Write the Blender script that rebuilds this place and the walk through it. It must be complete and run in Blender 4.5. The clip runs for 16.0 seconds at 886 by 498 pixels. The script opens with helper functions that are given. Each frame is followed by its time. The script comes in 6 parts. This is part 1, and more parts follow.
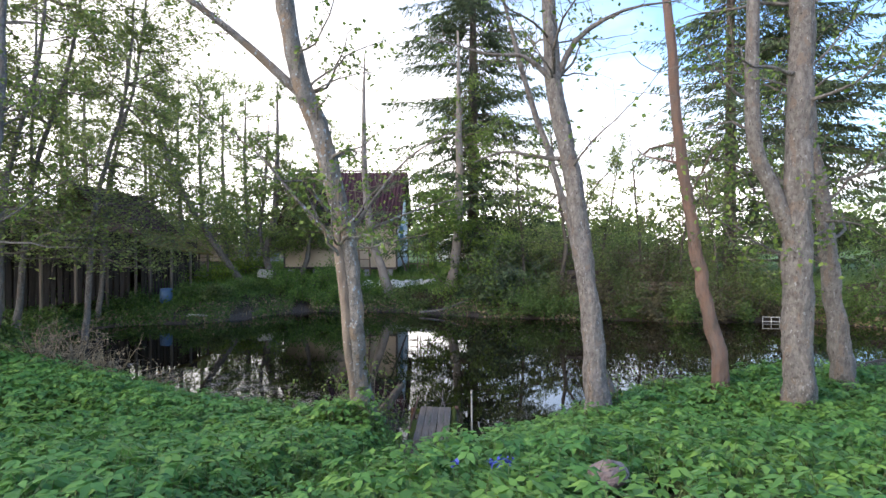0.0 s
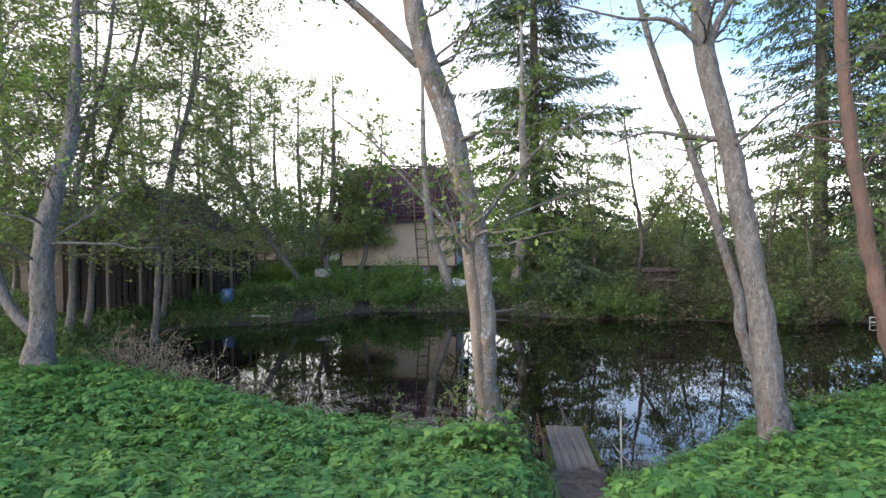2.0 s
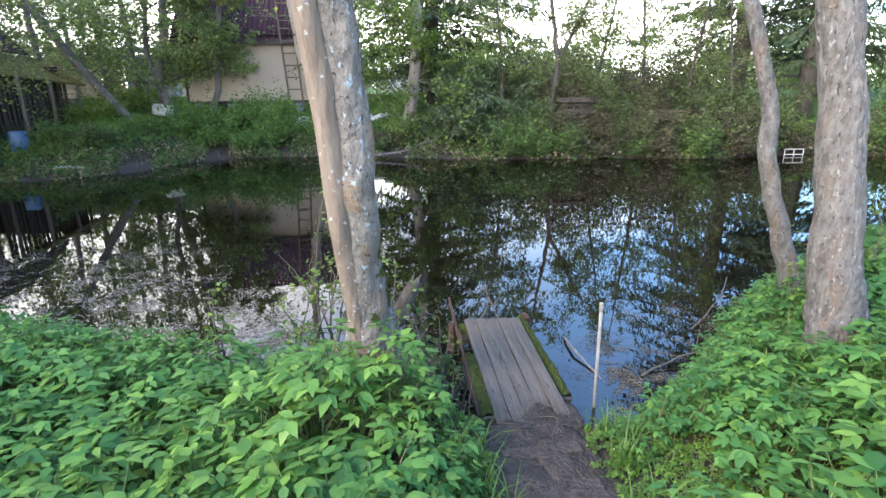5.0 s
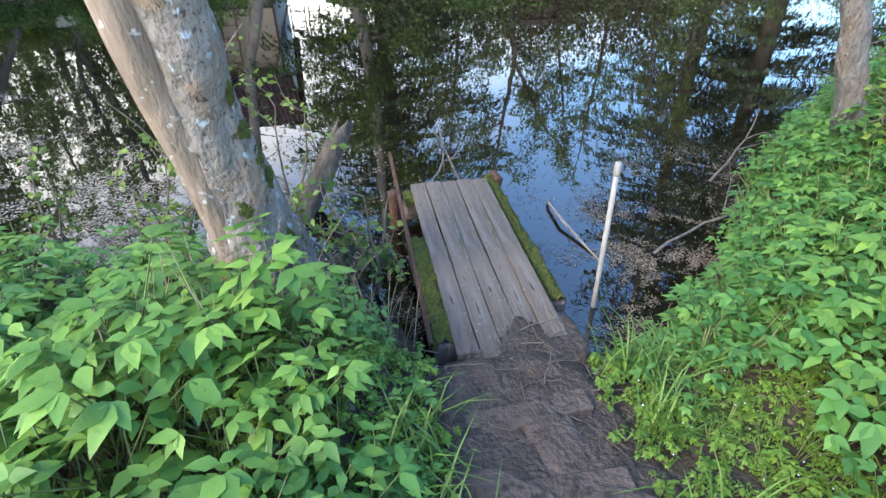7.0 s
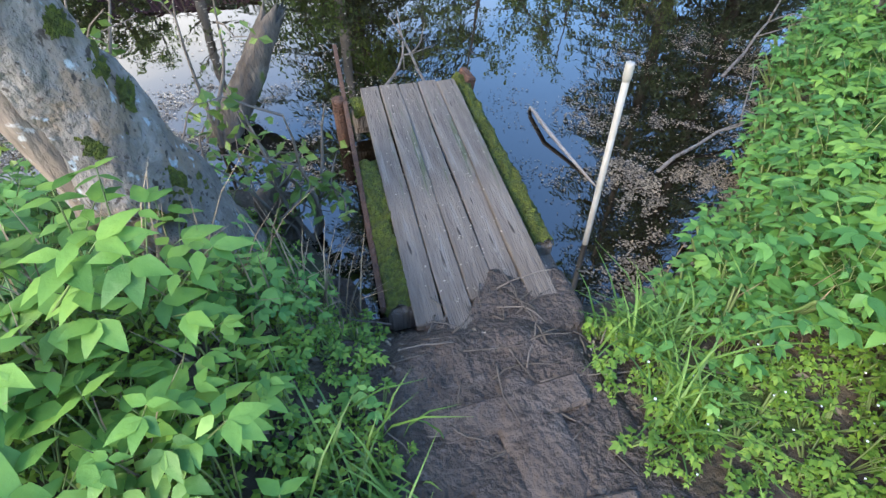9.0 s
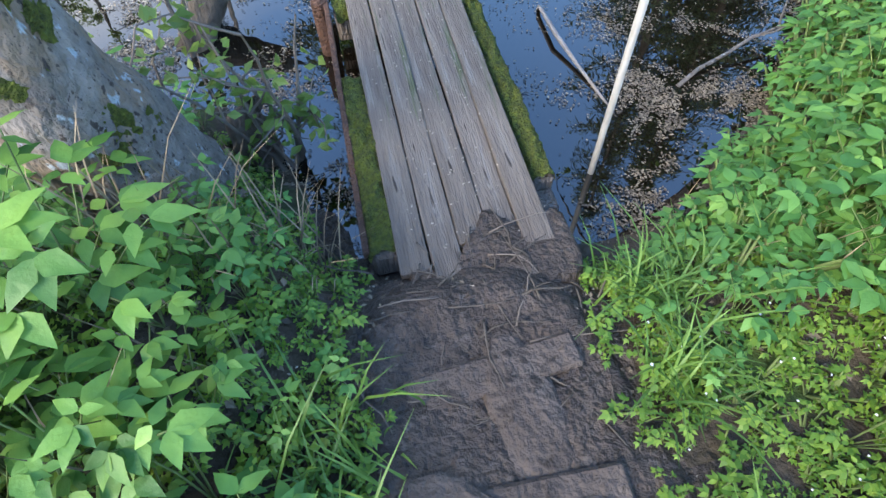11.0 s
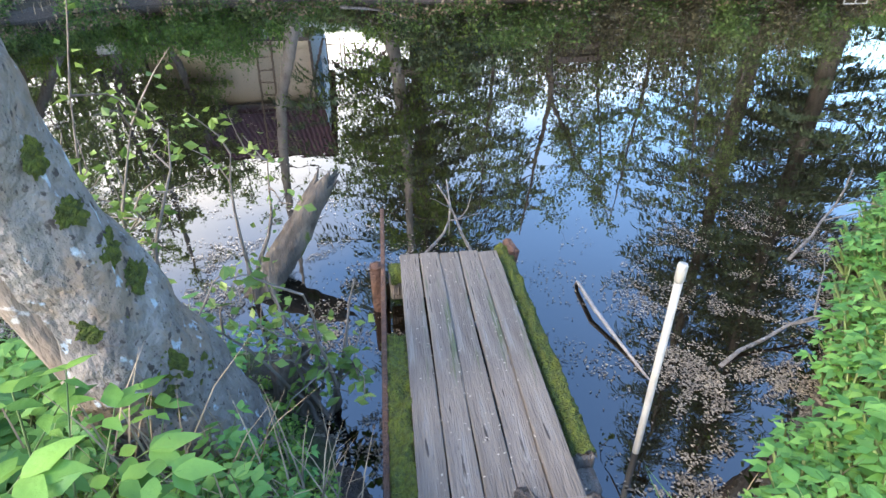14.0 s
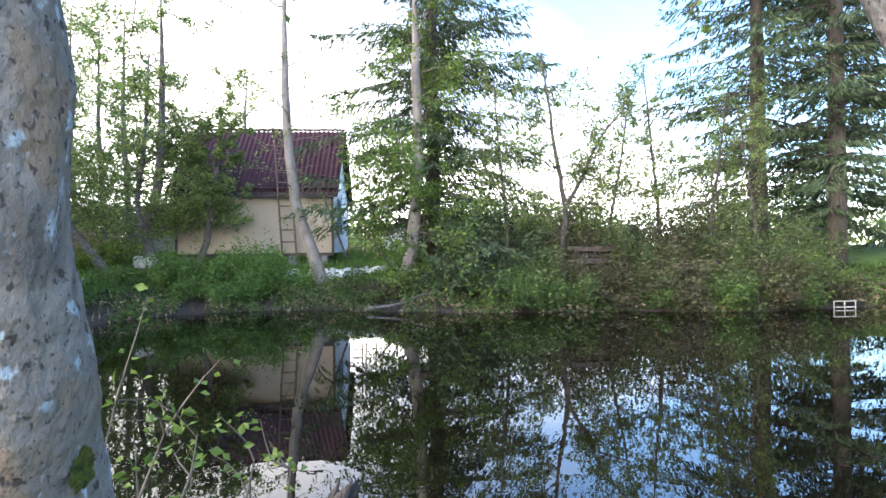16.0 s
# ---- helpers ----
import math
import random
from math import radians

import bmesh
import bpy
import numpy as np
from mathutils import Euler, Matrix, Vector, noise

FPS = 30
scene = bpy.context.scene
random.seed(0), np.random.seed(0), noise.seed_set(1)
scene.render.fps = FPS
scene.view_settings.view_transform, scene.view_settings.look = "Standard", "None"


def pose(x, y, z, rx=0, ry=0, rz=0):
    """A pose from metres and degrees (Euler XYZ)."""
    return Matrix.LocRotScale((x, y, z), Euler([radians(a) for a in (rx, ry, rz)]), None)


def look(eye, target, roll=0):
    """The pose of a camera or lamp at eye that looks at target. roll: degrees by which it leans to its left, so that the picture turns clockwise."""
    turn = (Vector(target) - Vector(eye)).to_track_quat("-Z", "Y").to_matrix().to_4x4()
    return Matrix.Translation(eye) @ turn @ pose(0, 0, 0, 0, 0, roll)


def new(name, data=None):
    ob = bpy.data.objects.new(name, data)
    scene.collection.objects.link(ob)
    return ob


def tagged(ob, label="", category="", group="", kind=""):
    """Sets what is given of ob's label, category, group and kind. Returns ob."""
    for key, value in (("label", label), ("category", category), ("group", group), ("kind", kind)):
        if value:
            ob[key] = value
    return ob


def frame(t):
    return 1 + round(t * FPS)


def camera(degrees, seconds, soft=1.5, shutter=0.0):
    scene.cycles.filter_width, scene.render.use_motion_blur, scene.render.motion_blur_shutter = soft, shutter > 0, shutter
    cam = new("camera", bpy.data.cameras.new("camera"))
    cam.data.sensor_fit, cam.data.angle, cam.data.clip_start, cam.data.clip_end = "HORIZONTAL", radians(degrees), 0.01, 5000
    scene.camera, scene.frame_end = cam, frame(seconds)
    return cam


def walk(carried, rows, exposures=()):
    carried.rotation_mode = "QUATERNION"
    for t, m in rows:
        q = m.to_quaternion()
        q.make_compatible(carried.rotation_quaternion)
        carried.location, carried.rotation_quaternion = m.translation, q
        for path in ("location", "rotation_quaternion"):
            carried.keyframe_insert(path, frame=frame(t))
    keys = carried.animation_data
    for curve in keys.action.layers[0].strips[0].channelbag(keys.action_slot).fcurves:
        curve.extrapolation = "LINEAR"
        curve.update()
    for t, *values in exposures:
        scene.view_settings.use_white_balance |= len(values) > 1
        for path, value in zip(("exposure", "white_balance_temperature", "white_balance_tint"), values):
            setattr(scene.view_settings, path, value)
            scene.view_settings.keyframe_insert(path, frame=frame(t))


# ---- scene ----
cam = camera(79.3, 16.0)
METRES, EYE, TILT, LEAN, TURN = 8.0, 2.98, -0.5, 0.0, 0.0
ROWS = [
    (0.0, 0.0, 0.0, 0.0, 0.0, 0.0, 0.0),
    (0.5, -0.0776, 0.0153, -0.0055, 1.97, -0.03, 0.35),
    (1.0, -0.1379, 0.0362, -0.0044, 3.39, -0.12, 0.35),
    (1.5, -0.1601, 0.0764, -0.0001, 3.51, -0.15, 0.49),
    (2.0, -0.1699, 0.1269, 0.0017, 3.58, -0.31, 0.56),
    (2.5, -0.174, 0.1779, -0.0096, 3.25, -0.24, 0.59),
    (3.0, -0.1791, 0.2584, -0.0423, 2.31, -0.38, 0.69),
    (3.5, -0.1726, 0.3457, -0.0524, 0.34, -0.4, 0.66),
    (4.0, -0.1706, 0.4252, -0.0611, -1.94, -2.59, 0.65),
    (4.5, -0.1555, 0.4947, -0.0681, -5.52, -8.83, 0.7),
    (5.0, -0.1439, 0.5575, -0.0751, -7.73, -16.61, 0.68),
    (7.5, -0.0933, 0.7488, -0.1385, -13.18, -35.0, 1.01),
    (8.0, -0.0882, 0.7652, -0.1454, -13.93, -35.06, 0.82),
    (8.5, -0.0799, 0.7785, -0.149, -14.83, -38.59, 0.85),
    (9.0, -0.0747, 0.7931, -0.1538, -15.05, -45.55, 0.71),
    (9.5, -0.0687, 0.8089, -0.158, -15.76, -53.74, 0.95),
    (12.0, -0.0576, 0.8201, -0.1537, -12.32, -57.1, 0.9),
    (12.5, -0.0578, 0.821, -0.1519, -10.99, -52.6, 0.9),
    (13.0, -0.0574, 0.8209, -0.151, -9.82, -46.05, 0.96),
    (13.5, -0.0573, 0.8212, -0.1507, -8.91, -38.61, 0.96),
    (14.0, -0.0577, 0.8212, -0.1504, -8.21, -30.72, 0.98),
    (14.5, -0.0575, 0.8207, -0.1491, -7.62, -22.79, 1.02),
    (15.0, -0.0574, 0.8209, -0.1489, -7.1, -14.9, 0.97),
    (15.5, -0.0635, 0.8202, -0.1501, -6.82, -6.97, 0.88),
    (16.0, -0.0675, 0.8187, -0.146, -6.59, 0.83, 0.83),
]
walk(cam, [(t, pose(0, 0, EYE, TILT, LEAN, TURN) @ pose(METRES * x, METRES * y, METRES * z, 90 + pitch, roll, yaw)) for t, x, y, z, yaw, pitch, roll in ROWS],
     exposures=[(0.0, 1.55, 6800, 14), (3.5, 1.62, 6700, 14), (5.0, 2.35, 6600, 12), (7.5, 2.55, 6700, 11), (9.5, 2.6, 6700, 10), (12.5, 2.62, 6600, 10), (14.5, 3.0, 6900, 13), (15.2, 2.8, 6900, 13), (16.0, 2.3, 6700, 13)])
# ---- world, sun, light ----
SUN_EL, SUN_AZ = 40.0, -120.0          # degrees; azimuth clockwise from +y
world = bpy.data.worlds.new("sky")
scene.world = world
world.use_nodes = True
wn = world.node_tree
wn.nodes.clear()
sky = wn.nodes.new("ShaderNodeTexSky")
sky.sky_type = "NISHITA"
sky.sun_disc = False
sky.sun_elevation, sky.sun_rotation = radians(SUN_EL), radians(SUN_AZ)
sky.dust_density, sky.air_density, sky.ozone_density = 0.1, 1.35, 8.0
back = wn.nodes.new("ShaderNodeBackground")
back.inputs["Strength"].default_value = 0.15
wout = wn.nodes.new("ShaderNodeOutputWorld")
# bright haze and broken cloud, thicker towards the horizon and on the sun's side
way = wn.nodes.new("ShaderNodeTexCoord")
parts = wn.nodes.new("ShaderNodeSeparateXYZ")
wn.links.new(way.outputs["Generated"], parts.inputs[0])
rise = wn.nodes.new("ShaderNodeMath")
rise.operation = "ADD"
rise.inputs[1].default_value = 0.12
wn.links.new(parts.outputs["Z"], rise.inputs[0])
flatten = wn.nodes.new("ShaderNodeVectorMath")
flatten.operation = "DIVIDE"
both = wn.nodes.new("ShaderNodeCombineXYZ")
for k in range(3):
    wn.links.new(rise.outputs[0], both.inputs[k])
wn.links.new(way.outputs["Generated"], flatten.inputs[0])
wn.links.new(both.outputs[0], flatten.inputs[1])
cloud = wn.nodes.new("ShaderNodeTexNoise")
cloud.inputs["Scale"].default_value, cloud.inputs["Detail"].default_value, cloud.inputs["Roughness"].default_value = 0.75, 6.0, 0.55
wn.links.new(flatten.outputs[0], cloud.inputs["Vector"])
lie = wn.nodes.new("ShaderNodeVectorMath")
lie.operation = "DOT_PRODUCT"
lie.inputs[1].default_value = (0.42, 0.0, 1.0)
wn.links.new(way.outputs["Generated"], lie.inputs[0])
veil = wn.nodes.new("ShaderNodeMath")
veil.operation = "MULTIPLY_ADD"
veil.inputs[1].default_value = -0.55
wn.links.new(cloud.outputs["Fac"], veil.inputs[0])
wn.links.new(lie.outputs["Value"], veil.inputs[2])
cover = wn.nodes.new("ShaderNodeMapRange")
cover.inputs["From Min"].default_value, cover.inputs["From Max"].default_value = -0.08, 0.17
cover.inputs["To Min"].default_value, cover.inputs["To Max"].default_value = 0.95, 0.0
wn.links.new(veil.outputs[0], cover.inputs["Value"])
grey = wn.nodes.new("ShaderNodeRGBToBW")
wn.links.new(sky.outputs[0], grey.inputs[0])
white = wn.nodes.new("ShaderNodeMath")
white.operation = "MULTIPLY"
white.inputs[1].default_value = 2.3
wn.links.new(grey.outputs[0], white.inputs[0])
blend = wn.nodes.new("ShaderNodeMix")
blend.data_type = "RGBA"
wn.links.new(cover.outputs[0], blend.inputs["Factor"])
wn.links.new(sky.outputs[0], blend.inputs["A"])
wn.links.new(white.outputs[0], blend.inputs["B"])
wn.links.new(blend.outputs["Result"], back.inputs["Color"])
wn.links.new(back.outputs[0], wout.inputs[0])
sun_data = bpy.data.lights.new("sun", "SUN")
sun_data.energy, sun_data.angle, sun_data.color = 0.9, radians(24), (1.0, 0.90, 0.76)
sun = new("sun", sun_data)
az, el = radians(SUN_AZ), radians(SUN_EL)
sun_dir = Vector((math.sin(az) * math.cos(el), math.cos(az) * math.cos(el), math.sin(el)))
sun.matrix_world = look(sun_dir * 60, (0, 0, 0))

# ---- materials ----


def mat(name, col, col2=None, rough=0.8, scale=8.0, bump=0.0, bump_scale=40.0, island=0.0, rand=0.0, metal=0.0,
        leaf=0.0, stretch=(1, 1, 1), spec=0.4, spots=None, detail=6.0):
    """A node material: two colours mixed by noise at two scales, variation by island or object, relief, spots."""
    m = bpy.data.materials.new(name)
    m.use_nodes = True
    nt = m.node_tree
    nd, ln = nt.nodes, nt.links
    nd.clear()
    out = nd.new("ShaderNodeOutputMaterial")
    bs = nd.new("ShaderNodeBsdfPrincipled")
    bs.inputs["Roughness"].default_value = rough
    bs.inputs["Metallic"].default_value = metal
    bs.inputs["Specular IOR Level"].default_value = spec
    tc = nd.new("ShaderNodeTexCoord")
    mp = nd.new("ShaderNodeMapping")
    mp.inputs["Scale"].default_value = stretch
    ln.new(tc.outputs["Object"], mp.inputs[0])
    nz = nd.new("ShaderNodeTexNoise")
    nz.inputs["Scale"].default_value, nz.inputs["Detail"].default_value = scale, detail
    nz.inputs["Roughness"].default_value = 0.65
    ln.new(mp.outputs[0], nz.inputs["Vector"])
    ramp = nd.new("ShaderNodeMapRange")
    ramp.inputs["From Min"].default_value, ramp.inputs["From Max"].default_value = 0.32, 0.68
    ln.new(nz.outputs["Fac"], ramp.inputs["Value"])
    mix = nd.new("ShaderNodeMix")
    mix.data_type = "RGBA"
    mix.inputs["A"].default_value = (*col, 1)
    mix.inputs["B"].default_value = (*(col2 or [c * 0.6 for c in col]), 1)
    ln.new(ramp.outputs[0], mix.inputs["Factor"])
    colour = mix.outputs["Result"]
    for sc, thr, scol in (spots if isinstance(spots, list) else [spots] if spots else []):
        n2 = nd.new("ShaderNodeTexNoise")
        n2.inputs["Scale"].default_value, n2.inputs["Detail"].default_value = sc, 7.0
        ln.new(mp.outputs[0] if isinstance(spots, list) else tc.outputs["Object"], n2.inputs["Vector"])
        r2 = nd.new("ShaderNodeMapRange")
        r2.inputs["From Min"].default_value, r2.inputs["From Max"].default_value = thr, thr + 0.05
        ln.new(n2.outputs["Fac"], r2.inputs["Value"])
        mx = nd.new("ShaderNodeMix")
        mx.data_type = "RGBA"
        mx.inputs["B"].default_value = (*scol, 1)
        ln.new(colour, mx.inputs["A"])
        ln.new(r2.outputs[0], mx.inputs["Factor"])
        colour = mx.outputs["Result"]
    if island or rand:
        hs = nd.new("ShaderNodeHueSaturation")
        if island:
            src = nd.new("ShaderNodeNewGeometry").outputs["Random Per Island"]
        else:
            src = nd.new("ShaderNodeObjectInfo").outputs["Random"]
        amt = island or rand
        mr = nd.new("ShaderNodeMapRange")
        mr.inputs["To Min"].default_value, mr.inputs["To Max"].default_value = 1 - amt, 1 + amt
        ln.new(src, mr.inputs["Value"])
        ln.new(mr.outputs[0], hs.inputs["Value"])
        if leaf:
            mh = nd.new("ShaderNodeMapRange")
            mh.inputs["To Min"].default_value, mh.inputs["To Max"].default_value = 0.515, 0.478
            ln.new(src, mh.inputs["Value"])
            ln.new(mh.outputs[0], hs.inputs["Hue"])
        ln.new(colour, hs.inputs["Color"])
        colour = hs.outputs["Color"]
    ln.new(colour, bs.inputs["Base Color"])
    if bump:
        nb = nd.new("ShaderNodeTexNoise")
        nb.inputs["Scale"].default_value, nb.inputs["Detail"].default_value = bump_scale, 9.0
        ln.new(mp.outputs[0], nb.inputs["Vector"])
        bp = nd.new("ShaderNodeBump")
        bp.inputs["Strength"].default_value, bp.inputs["Distance"].default_value = bump, 0.035
        ln.new(nb.outputs["Fac"], bp.inputs["Height"])
        ln.new(bp.outputs[0], bs.inputs["Normal"])
    if leaf:
        tr = nd.new("ShaderNodeBsdfTranslucent")
        ln.new(colour, tr.inputs["Color"])
        ms = nd.new("ShaderNodeMixShader")
        ms.inputs["Fac"].default_value = leaf
        ln.new(bs.outputs[0], ms.inputs[1])
        ln.new(tr.outputs[0], ms.inputs[2])
        ln.new(ms.outputs[0], out.inputs[0])
    else:
        ln.new(bs.outputs[0], out.inputs[0])
    return m


M_ground = mat("soil_and_litter", (0.035, 0.026, 0.018), (0.075, 0.058, 0.038), 0.95, 3.0, 0.8, 30.0, spots=(1.2, 0.56, (0.045, 0.075, 0.018)))
M_lawn = mat("short_lawn", (0.085, 0.165, 0.025), (0.13, 0.20, 0.04), 0.8, 2.0, 0.8, 60.0, spots=(0.9, 0.60, (0.10, 0.11, 0.04)))
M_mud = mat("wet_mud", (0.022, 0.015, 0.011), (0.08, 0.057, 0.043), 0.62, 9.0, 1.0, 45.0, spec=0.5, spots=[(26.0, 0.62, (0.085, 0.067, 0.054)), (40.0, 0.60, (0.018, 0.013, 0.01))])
M_slab = mat("muddy_slab", (0.045, 0.033, 0.026), (0.105, 0.08, 0.064), 0.75, 6.0, 0.8, 40.0, spots=[(20.0, 0.60, (0.035, 0.026, 0.02))])
M_herb = mat("herb_leaf", (0.10, 0.25, 0.05), (0.075, 0.205, 0.045), 0.5, 5.0, 0.12, 60.0, island=0.38, leaf=0.3)
M_herb_stem = mat("herb_stem", (0.16, 0.22, 0.07), (0.10, 0.14, 0.05), 0.6, 9.0, island=0.2)
M_herb_pale = mat("pale_herb_leaf", (0.135, 0.275, 0.05), (0.10, 0.235, 0.045), 0.5, 5.0, 0.12, 60.0, island=0.4, leaf=0.3)
M_cover = mat("small_leaf", (0.17, 0.30, 0.04), (0.11, 0.22, 0.03), 0.5, 5.0, island=0.3, leaf=0.35)
M_grass = mat("grass_blade", (0.13, 0.25, 0.05), (0.08, 0.17, 0.03), 0.5, 5.0, island=0.35, leaf=0.3)
M_dry = mat("dry_stalk", (0.30, 0.23, 0.14), (0.16, 0.12, 0.08), 0.9, 9.0, island=0.4)
M_leaf = mat("tree_leaf", (0.16, 0.25, 0.05), (0.11, 0.18, 0.035), 0.5, 2.0, island=0.4, leaf=0.4)
M_leaf_far = mat("far_leaf", (0.23, 0.30, 0.095), (0.15, 0.22, 0.065), 0.55, 1.5, island=0.4, leaf=0.55)
M_leaf_alder = mat("alder_leaf", (0.23, 0.29, 0.085), (0.15, 0.205, 0.06), 0.55, 1.5, island=0.4, leaf=0.55)
M_leaf_dark = mat("dense_leaf", (0.115, 0.195, 0.045), (0.07, 0.135, 0.035), 0.55, 1.5, island=0.45, leaf=0.4)
M_thicket = mat("withered_leaf", (0.10, 0.098, 0.042), (0.066, 0.056, 0.03), 0.7, 1.5, island=0.5, leaf=0.3)
M_nettle = mat("nettle_leaf", (0.13, 0.25, 0.05), (0.085, 0.175, 0.035), 0.55, 1.5, island=0.4, leaf=0.4)
M_bush = mat("bush_leaf", (0.13, 0.18, 0.055), (0.08, 0.118, 0.038), 0.55, 1.5, island=0.5, leaf=0.4)
M_leaf_lawn = mat("bright_bush_leaf", (0.16, 0.24, 0.03), (0.10, 0.18, 0.03), 0.55, 1.5, island=0.3, leaf=0.4)
M_needle = mat("spruce_needle", (0.042, 0.072, 0.034), (0.08, 0.115, 0.045), 0.7, 1.5, island=0.45, leaf=0.15)
M_bark = mat("grey_bark", (0.078, 0.067, 0.059), (0.205, 0.187, 0.17), 0.9, 17.0, 1.0, 34.0, stretch=(1, 1, 0.5), spots=[(8.0, 0.57, (0.155, 0.122, 0.098)), (32.0, 0.63, (0.25, 0.25, 0.24)), (50.0, 0.62, (0.05, 0.042, 0.035))])
M_bark_old = mat("lichened_bark", (0.10, 0.088, 0.078), (0.24, 0.215, 0.19), 0.9, 9.0, 1.0, 30.0, stretch=(1, 1, 0.7), spots=[(5.0, 0.55, (0.20, 0.15, 0.11)), (22.0, 0.615, (0.32, 0.37, 0.40)), (11.0, 0.67, (0.33, 0.37, 0.39)), (38.0, 0.62, (0.05, 0.04, 0.034)), (90.0, 0.62, (0.06, 0.05, 0.042))])
M_bark_warm = mat("smooth_pale_bark", (0.13, 0.098, 0.074), (0.235, 0.185, 0.145), 0.85, 9.0, 0.9, 24.0, stretch=(1, 1, 0.3), spots=(20.0, 0.65, (0.38, 0.37, 0.35)))
M_bark_dark = mat("dark_bark", (0.06, 0.05, 0.04), (0.12, 0.10, 0.08), 0.95, 6.0, 1.0, 24.0, stretch=(1, 1, 0.4))
M_bark_red = mat("reddish_pine_bark", (0.18, 0.105, 0.075), (0.13, 0.10, 0.085), 0.9, 7.0, 1.0, 30.0, stretch=(1, 1, 0.4))
M_bark_birch = mat("pale_birch_bark", (0.30, 0.27, 0.24), (0.18, 0.15, 0.13), 0.85, 4.0, 0.8, 18.0, stretch=(1, 1, 0.6))
M_twig = mat("twig_bark", (0.10, 0.08, 0.065), (0.17, 0.14, 0.11), 0.9, 9.0)
M_moss = mat("moss", (0.125, 0.15, 0.016), (0.04, 0.05, 0.012), 1.0, 55.0, 1.0, 120.0)
M_plank = mat("weathered_plank", (0.105, 0.084, 0.067), (0.205, 0.17, 0.138), 0.85, 7.0, 0.5, 45.0, rand=0.18, stretch=(4, 0.35, 4), spots=[(3.0, 0.60, (0.085, 0.095, 0.05)), (9.0, 0.62, (0.20, 0.175, 0.15)), (14.0, 0.64, (0.04, 0.032, 0.026))])
M_rotten = mat("rotten_wood", (0.055, 0.042, 0.032), (0.17, 0.135, 0.10), 0.95, 9.0, 1.0, 30.0, stretch=(1, 0.4, 0.4), spots=[(9.0, 0.63, (0.09, 0.11, 0.02))])
M_rust = mat("rusty_iron", (0.06, 0.032, 0.022), (0.12, 0.058, 0.034), 0.85, 20.0, 0.8, 70.0)
M_pvc = mat("dull_white_plastic_pipe", (0.33, 0.32, 0.285), (0.22, 0.20, 0.165), 0.55, 6.0, 0.2, 30.0)
M_stone = mat("pinkish_granite", (0.24, 0.17, 0.15), (0.33, 0.25, 0.22), 0.85, 12.0, 0.8, 40.0)
M_blue_flower = mat("blue_petal", (0.06, 0.09, 0.42), (0.05, 0.06, 0.30), 0.5, 20.0)
M_white_petal = mat("white_petal", (0.8, 0.8, 0.8), (0.7, 0.7, 0.72), 0.5, 20.0)
M_flake = mat("floating_leaf_litter", (0.18, 0.145, 0.10), (0.075, 0.058, 0.04), 0.7, 9.0, island=0.7)
M_scum = mat("pale_scum_flakes", (0.34, 0.295, 0.235), (0.20, 0.165, 0.125), 0.7, 9.0, island=0.35)
M_siding = mat("beige_siding", (0.50, 0.41, 0.31), (0.44, 0.36, 0.27), 0.6, 1.5, 0.1, 20.0)
# gable siding: blue sky light on its shaded face is put into the colour
M_siding_skylit = mat("pale_blue_skylit_siding", (0.66, 0.76, 0.86), (0.60, 0.70, 0.82), 0.6, 1.5, 0.1, 20.0)
M_roof = mat("dark_red_corrugated_roof", (0.042, 0.013, 0.02), (0.066, 0.025, 0.032), 0.85, 1.2, 0.2, 30.0)
M_fascia = mat("dark_trim_paint", (0.055, 0.045, 0.05), (0.08, 0.065, 0.06), 0.6, 4.0)
M_window_frame = mat("blue_window_frame", (0.13, 0.34, 0.52), (0.10, 0.28, 0.45), 0.5, 4.0)
M_oldwood = mat("old_grey_wood", (0.13, 0.105, 0.085), (0.22, 0.18, 0.15), 0.9, 5.0, 0.8, 30.0, rand=0.25, stretch=(3, 3, 0.3))
M_darkwood = mat("dark_shed_boards", (0.04, 0.03, 0.026), (0.085, 0.066, 0.055), 0.9, 5.0, 0.8, 30.0, rand=0.3, stretch=(3, 3, 0.3))
M_ladder = mat("brown_ladder_wood", (0.13, 0.09, 0.065), (0.19, 0.14, 0.10), 0.85, 7.0)
M_rust_roof = mat("rust_brown_sheet_roof", (0.10, 0.052, 0.04), (0.16, 0.095, 0.07), 0.85, 1.5, 0.3, 20.0)
M_moss_roof = mat("mossy_roof", (0.20, 0.17, 0.035), (0.12, 0.09, 0.04), 0.95, 2.5, 0.8, 30.0)
M_logwall = mat("pale_log", (0.36, 0.30, 0.22), (0.26, 0.21, 0.16), 0.85, 3.0, 0.3, 20.0, rand=0.2)
M_greyboard = mat("grey_boarding", (0.30, 0.31, 0.33), (0.22, 0.23, 0.25), 0.85, 3.0)
M_sheet = mat("white_plastic_sheet", (0.72, 0.74, 0.74), (0.60, 0.62, 0.62), 0.4, 4.0, 0.3, 12.0)
M_white = mat("weathered_white_paint", (0.46, 0.45, 0.41), (0.34, 0.33, 0.29), 0.6, 5.0, 0.1, 30.0)
M_blue = mat("blue_plastic", (0.07, 0.14, 0.26), (0.05, 0.11, 0.20), 0.5, 5.0)
M_black = mat("black_pot_plastic", (0.012, 0.012, 0.012), (0.02, 0.02, 0.02), 0.6, 5.0)


def glass_mat():
    m = bpy.data.materials.new("window_glass")
    m.use_nodes = True
    b = m.node_tree.nodes["Principled BSDF"]
    b.inputs["Base Color"].default_value = (0.03, 0.045, 0.06, 1)
    b.inputs["Roughness"].default_value = 0.04
    return m


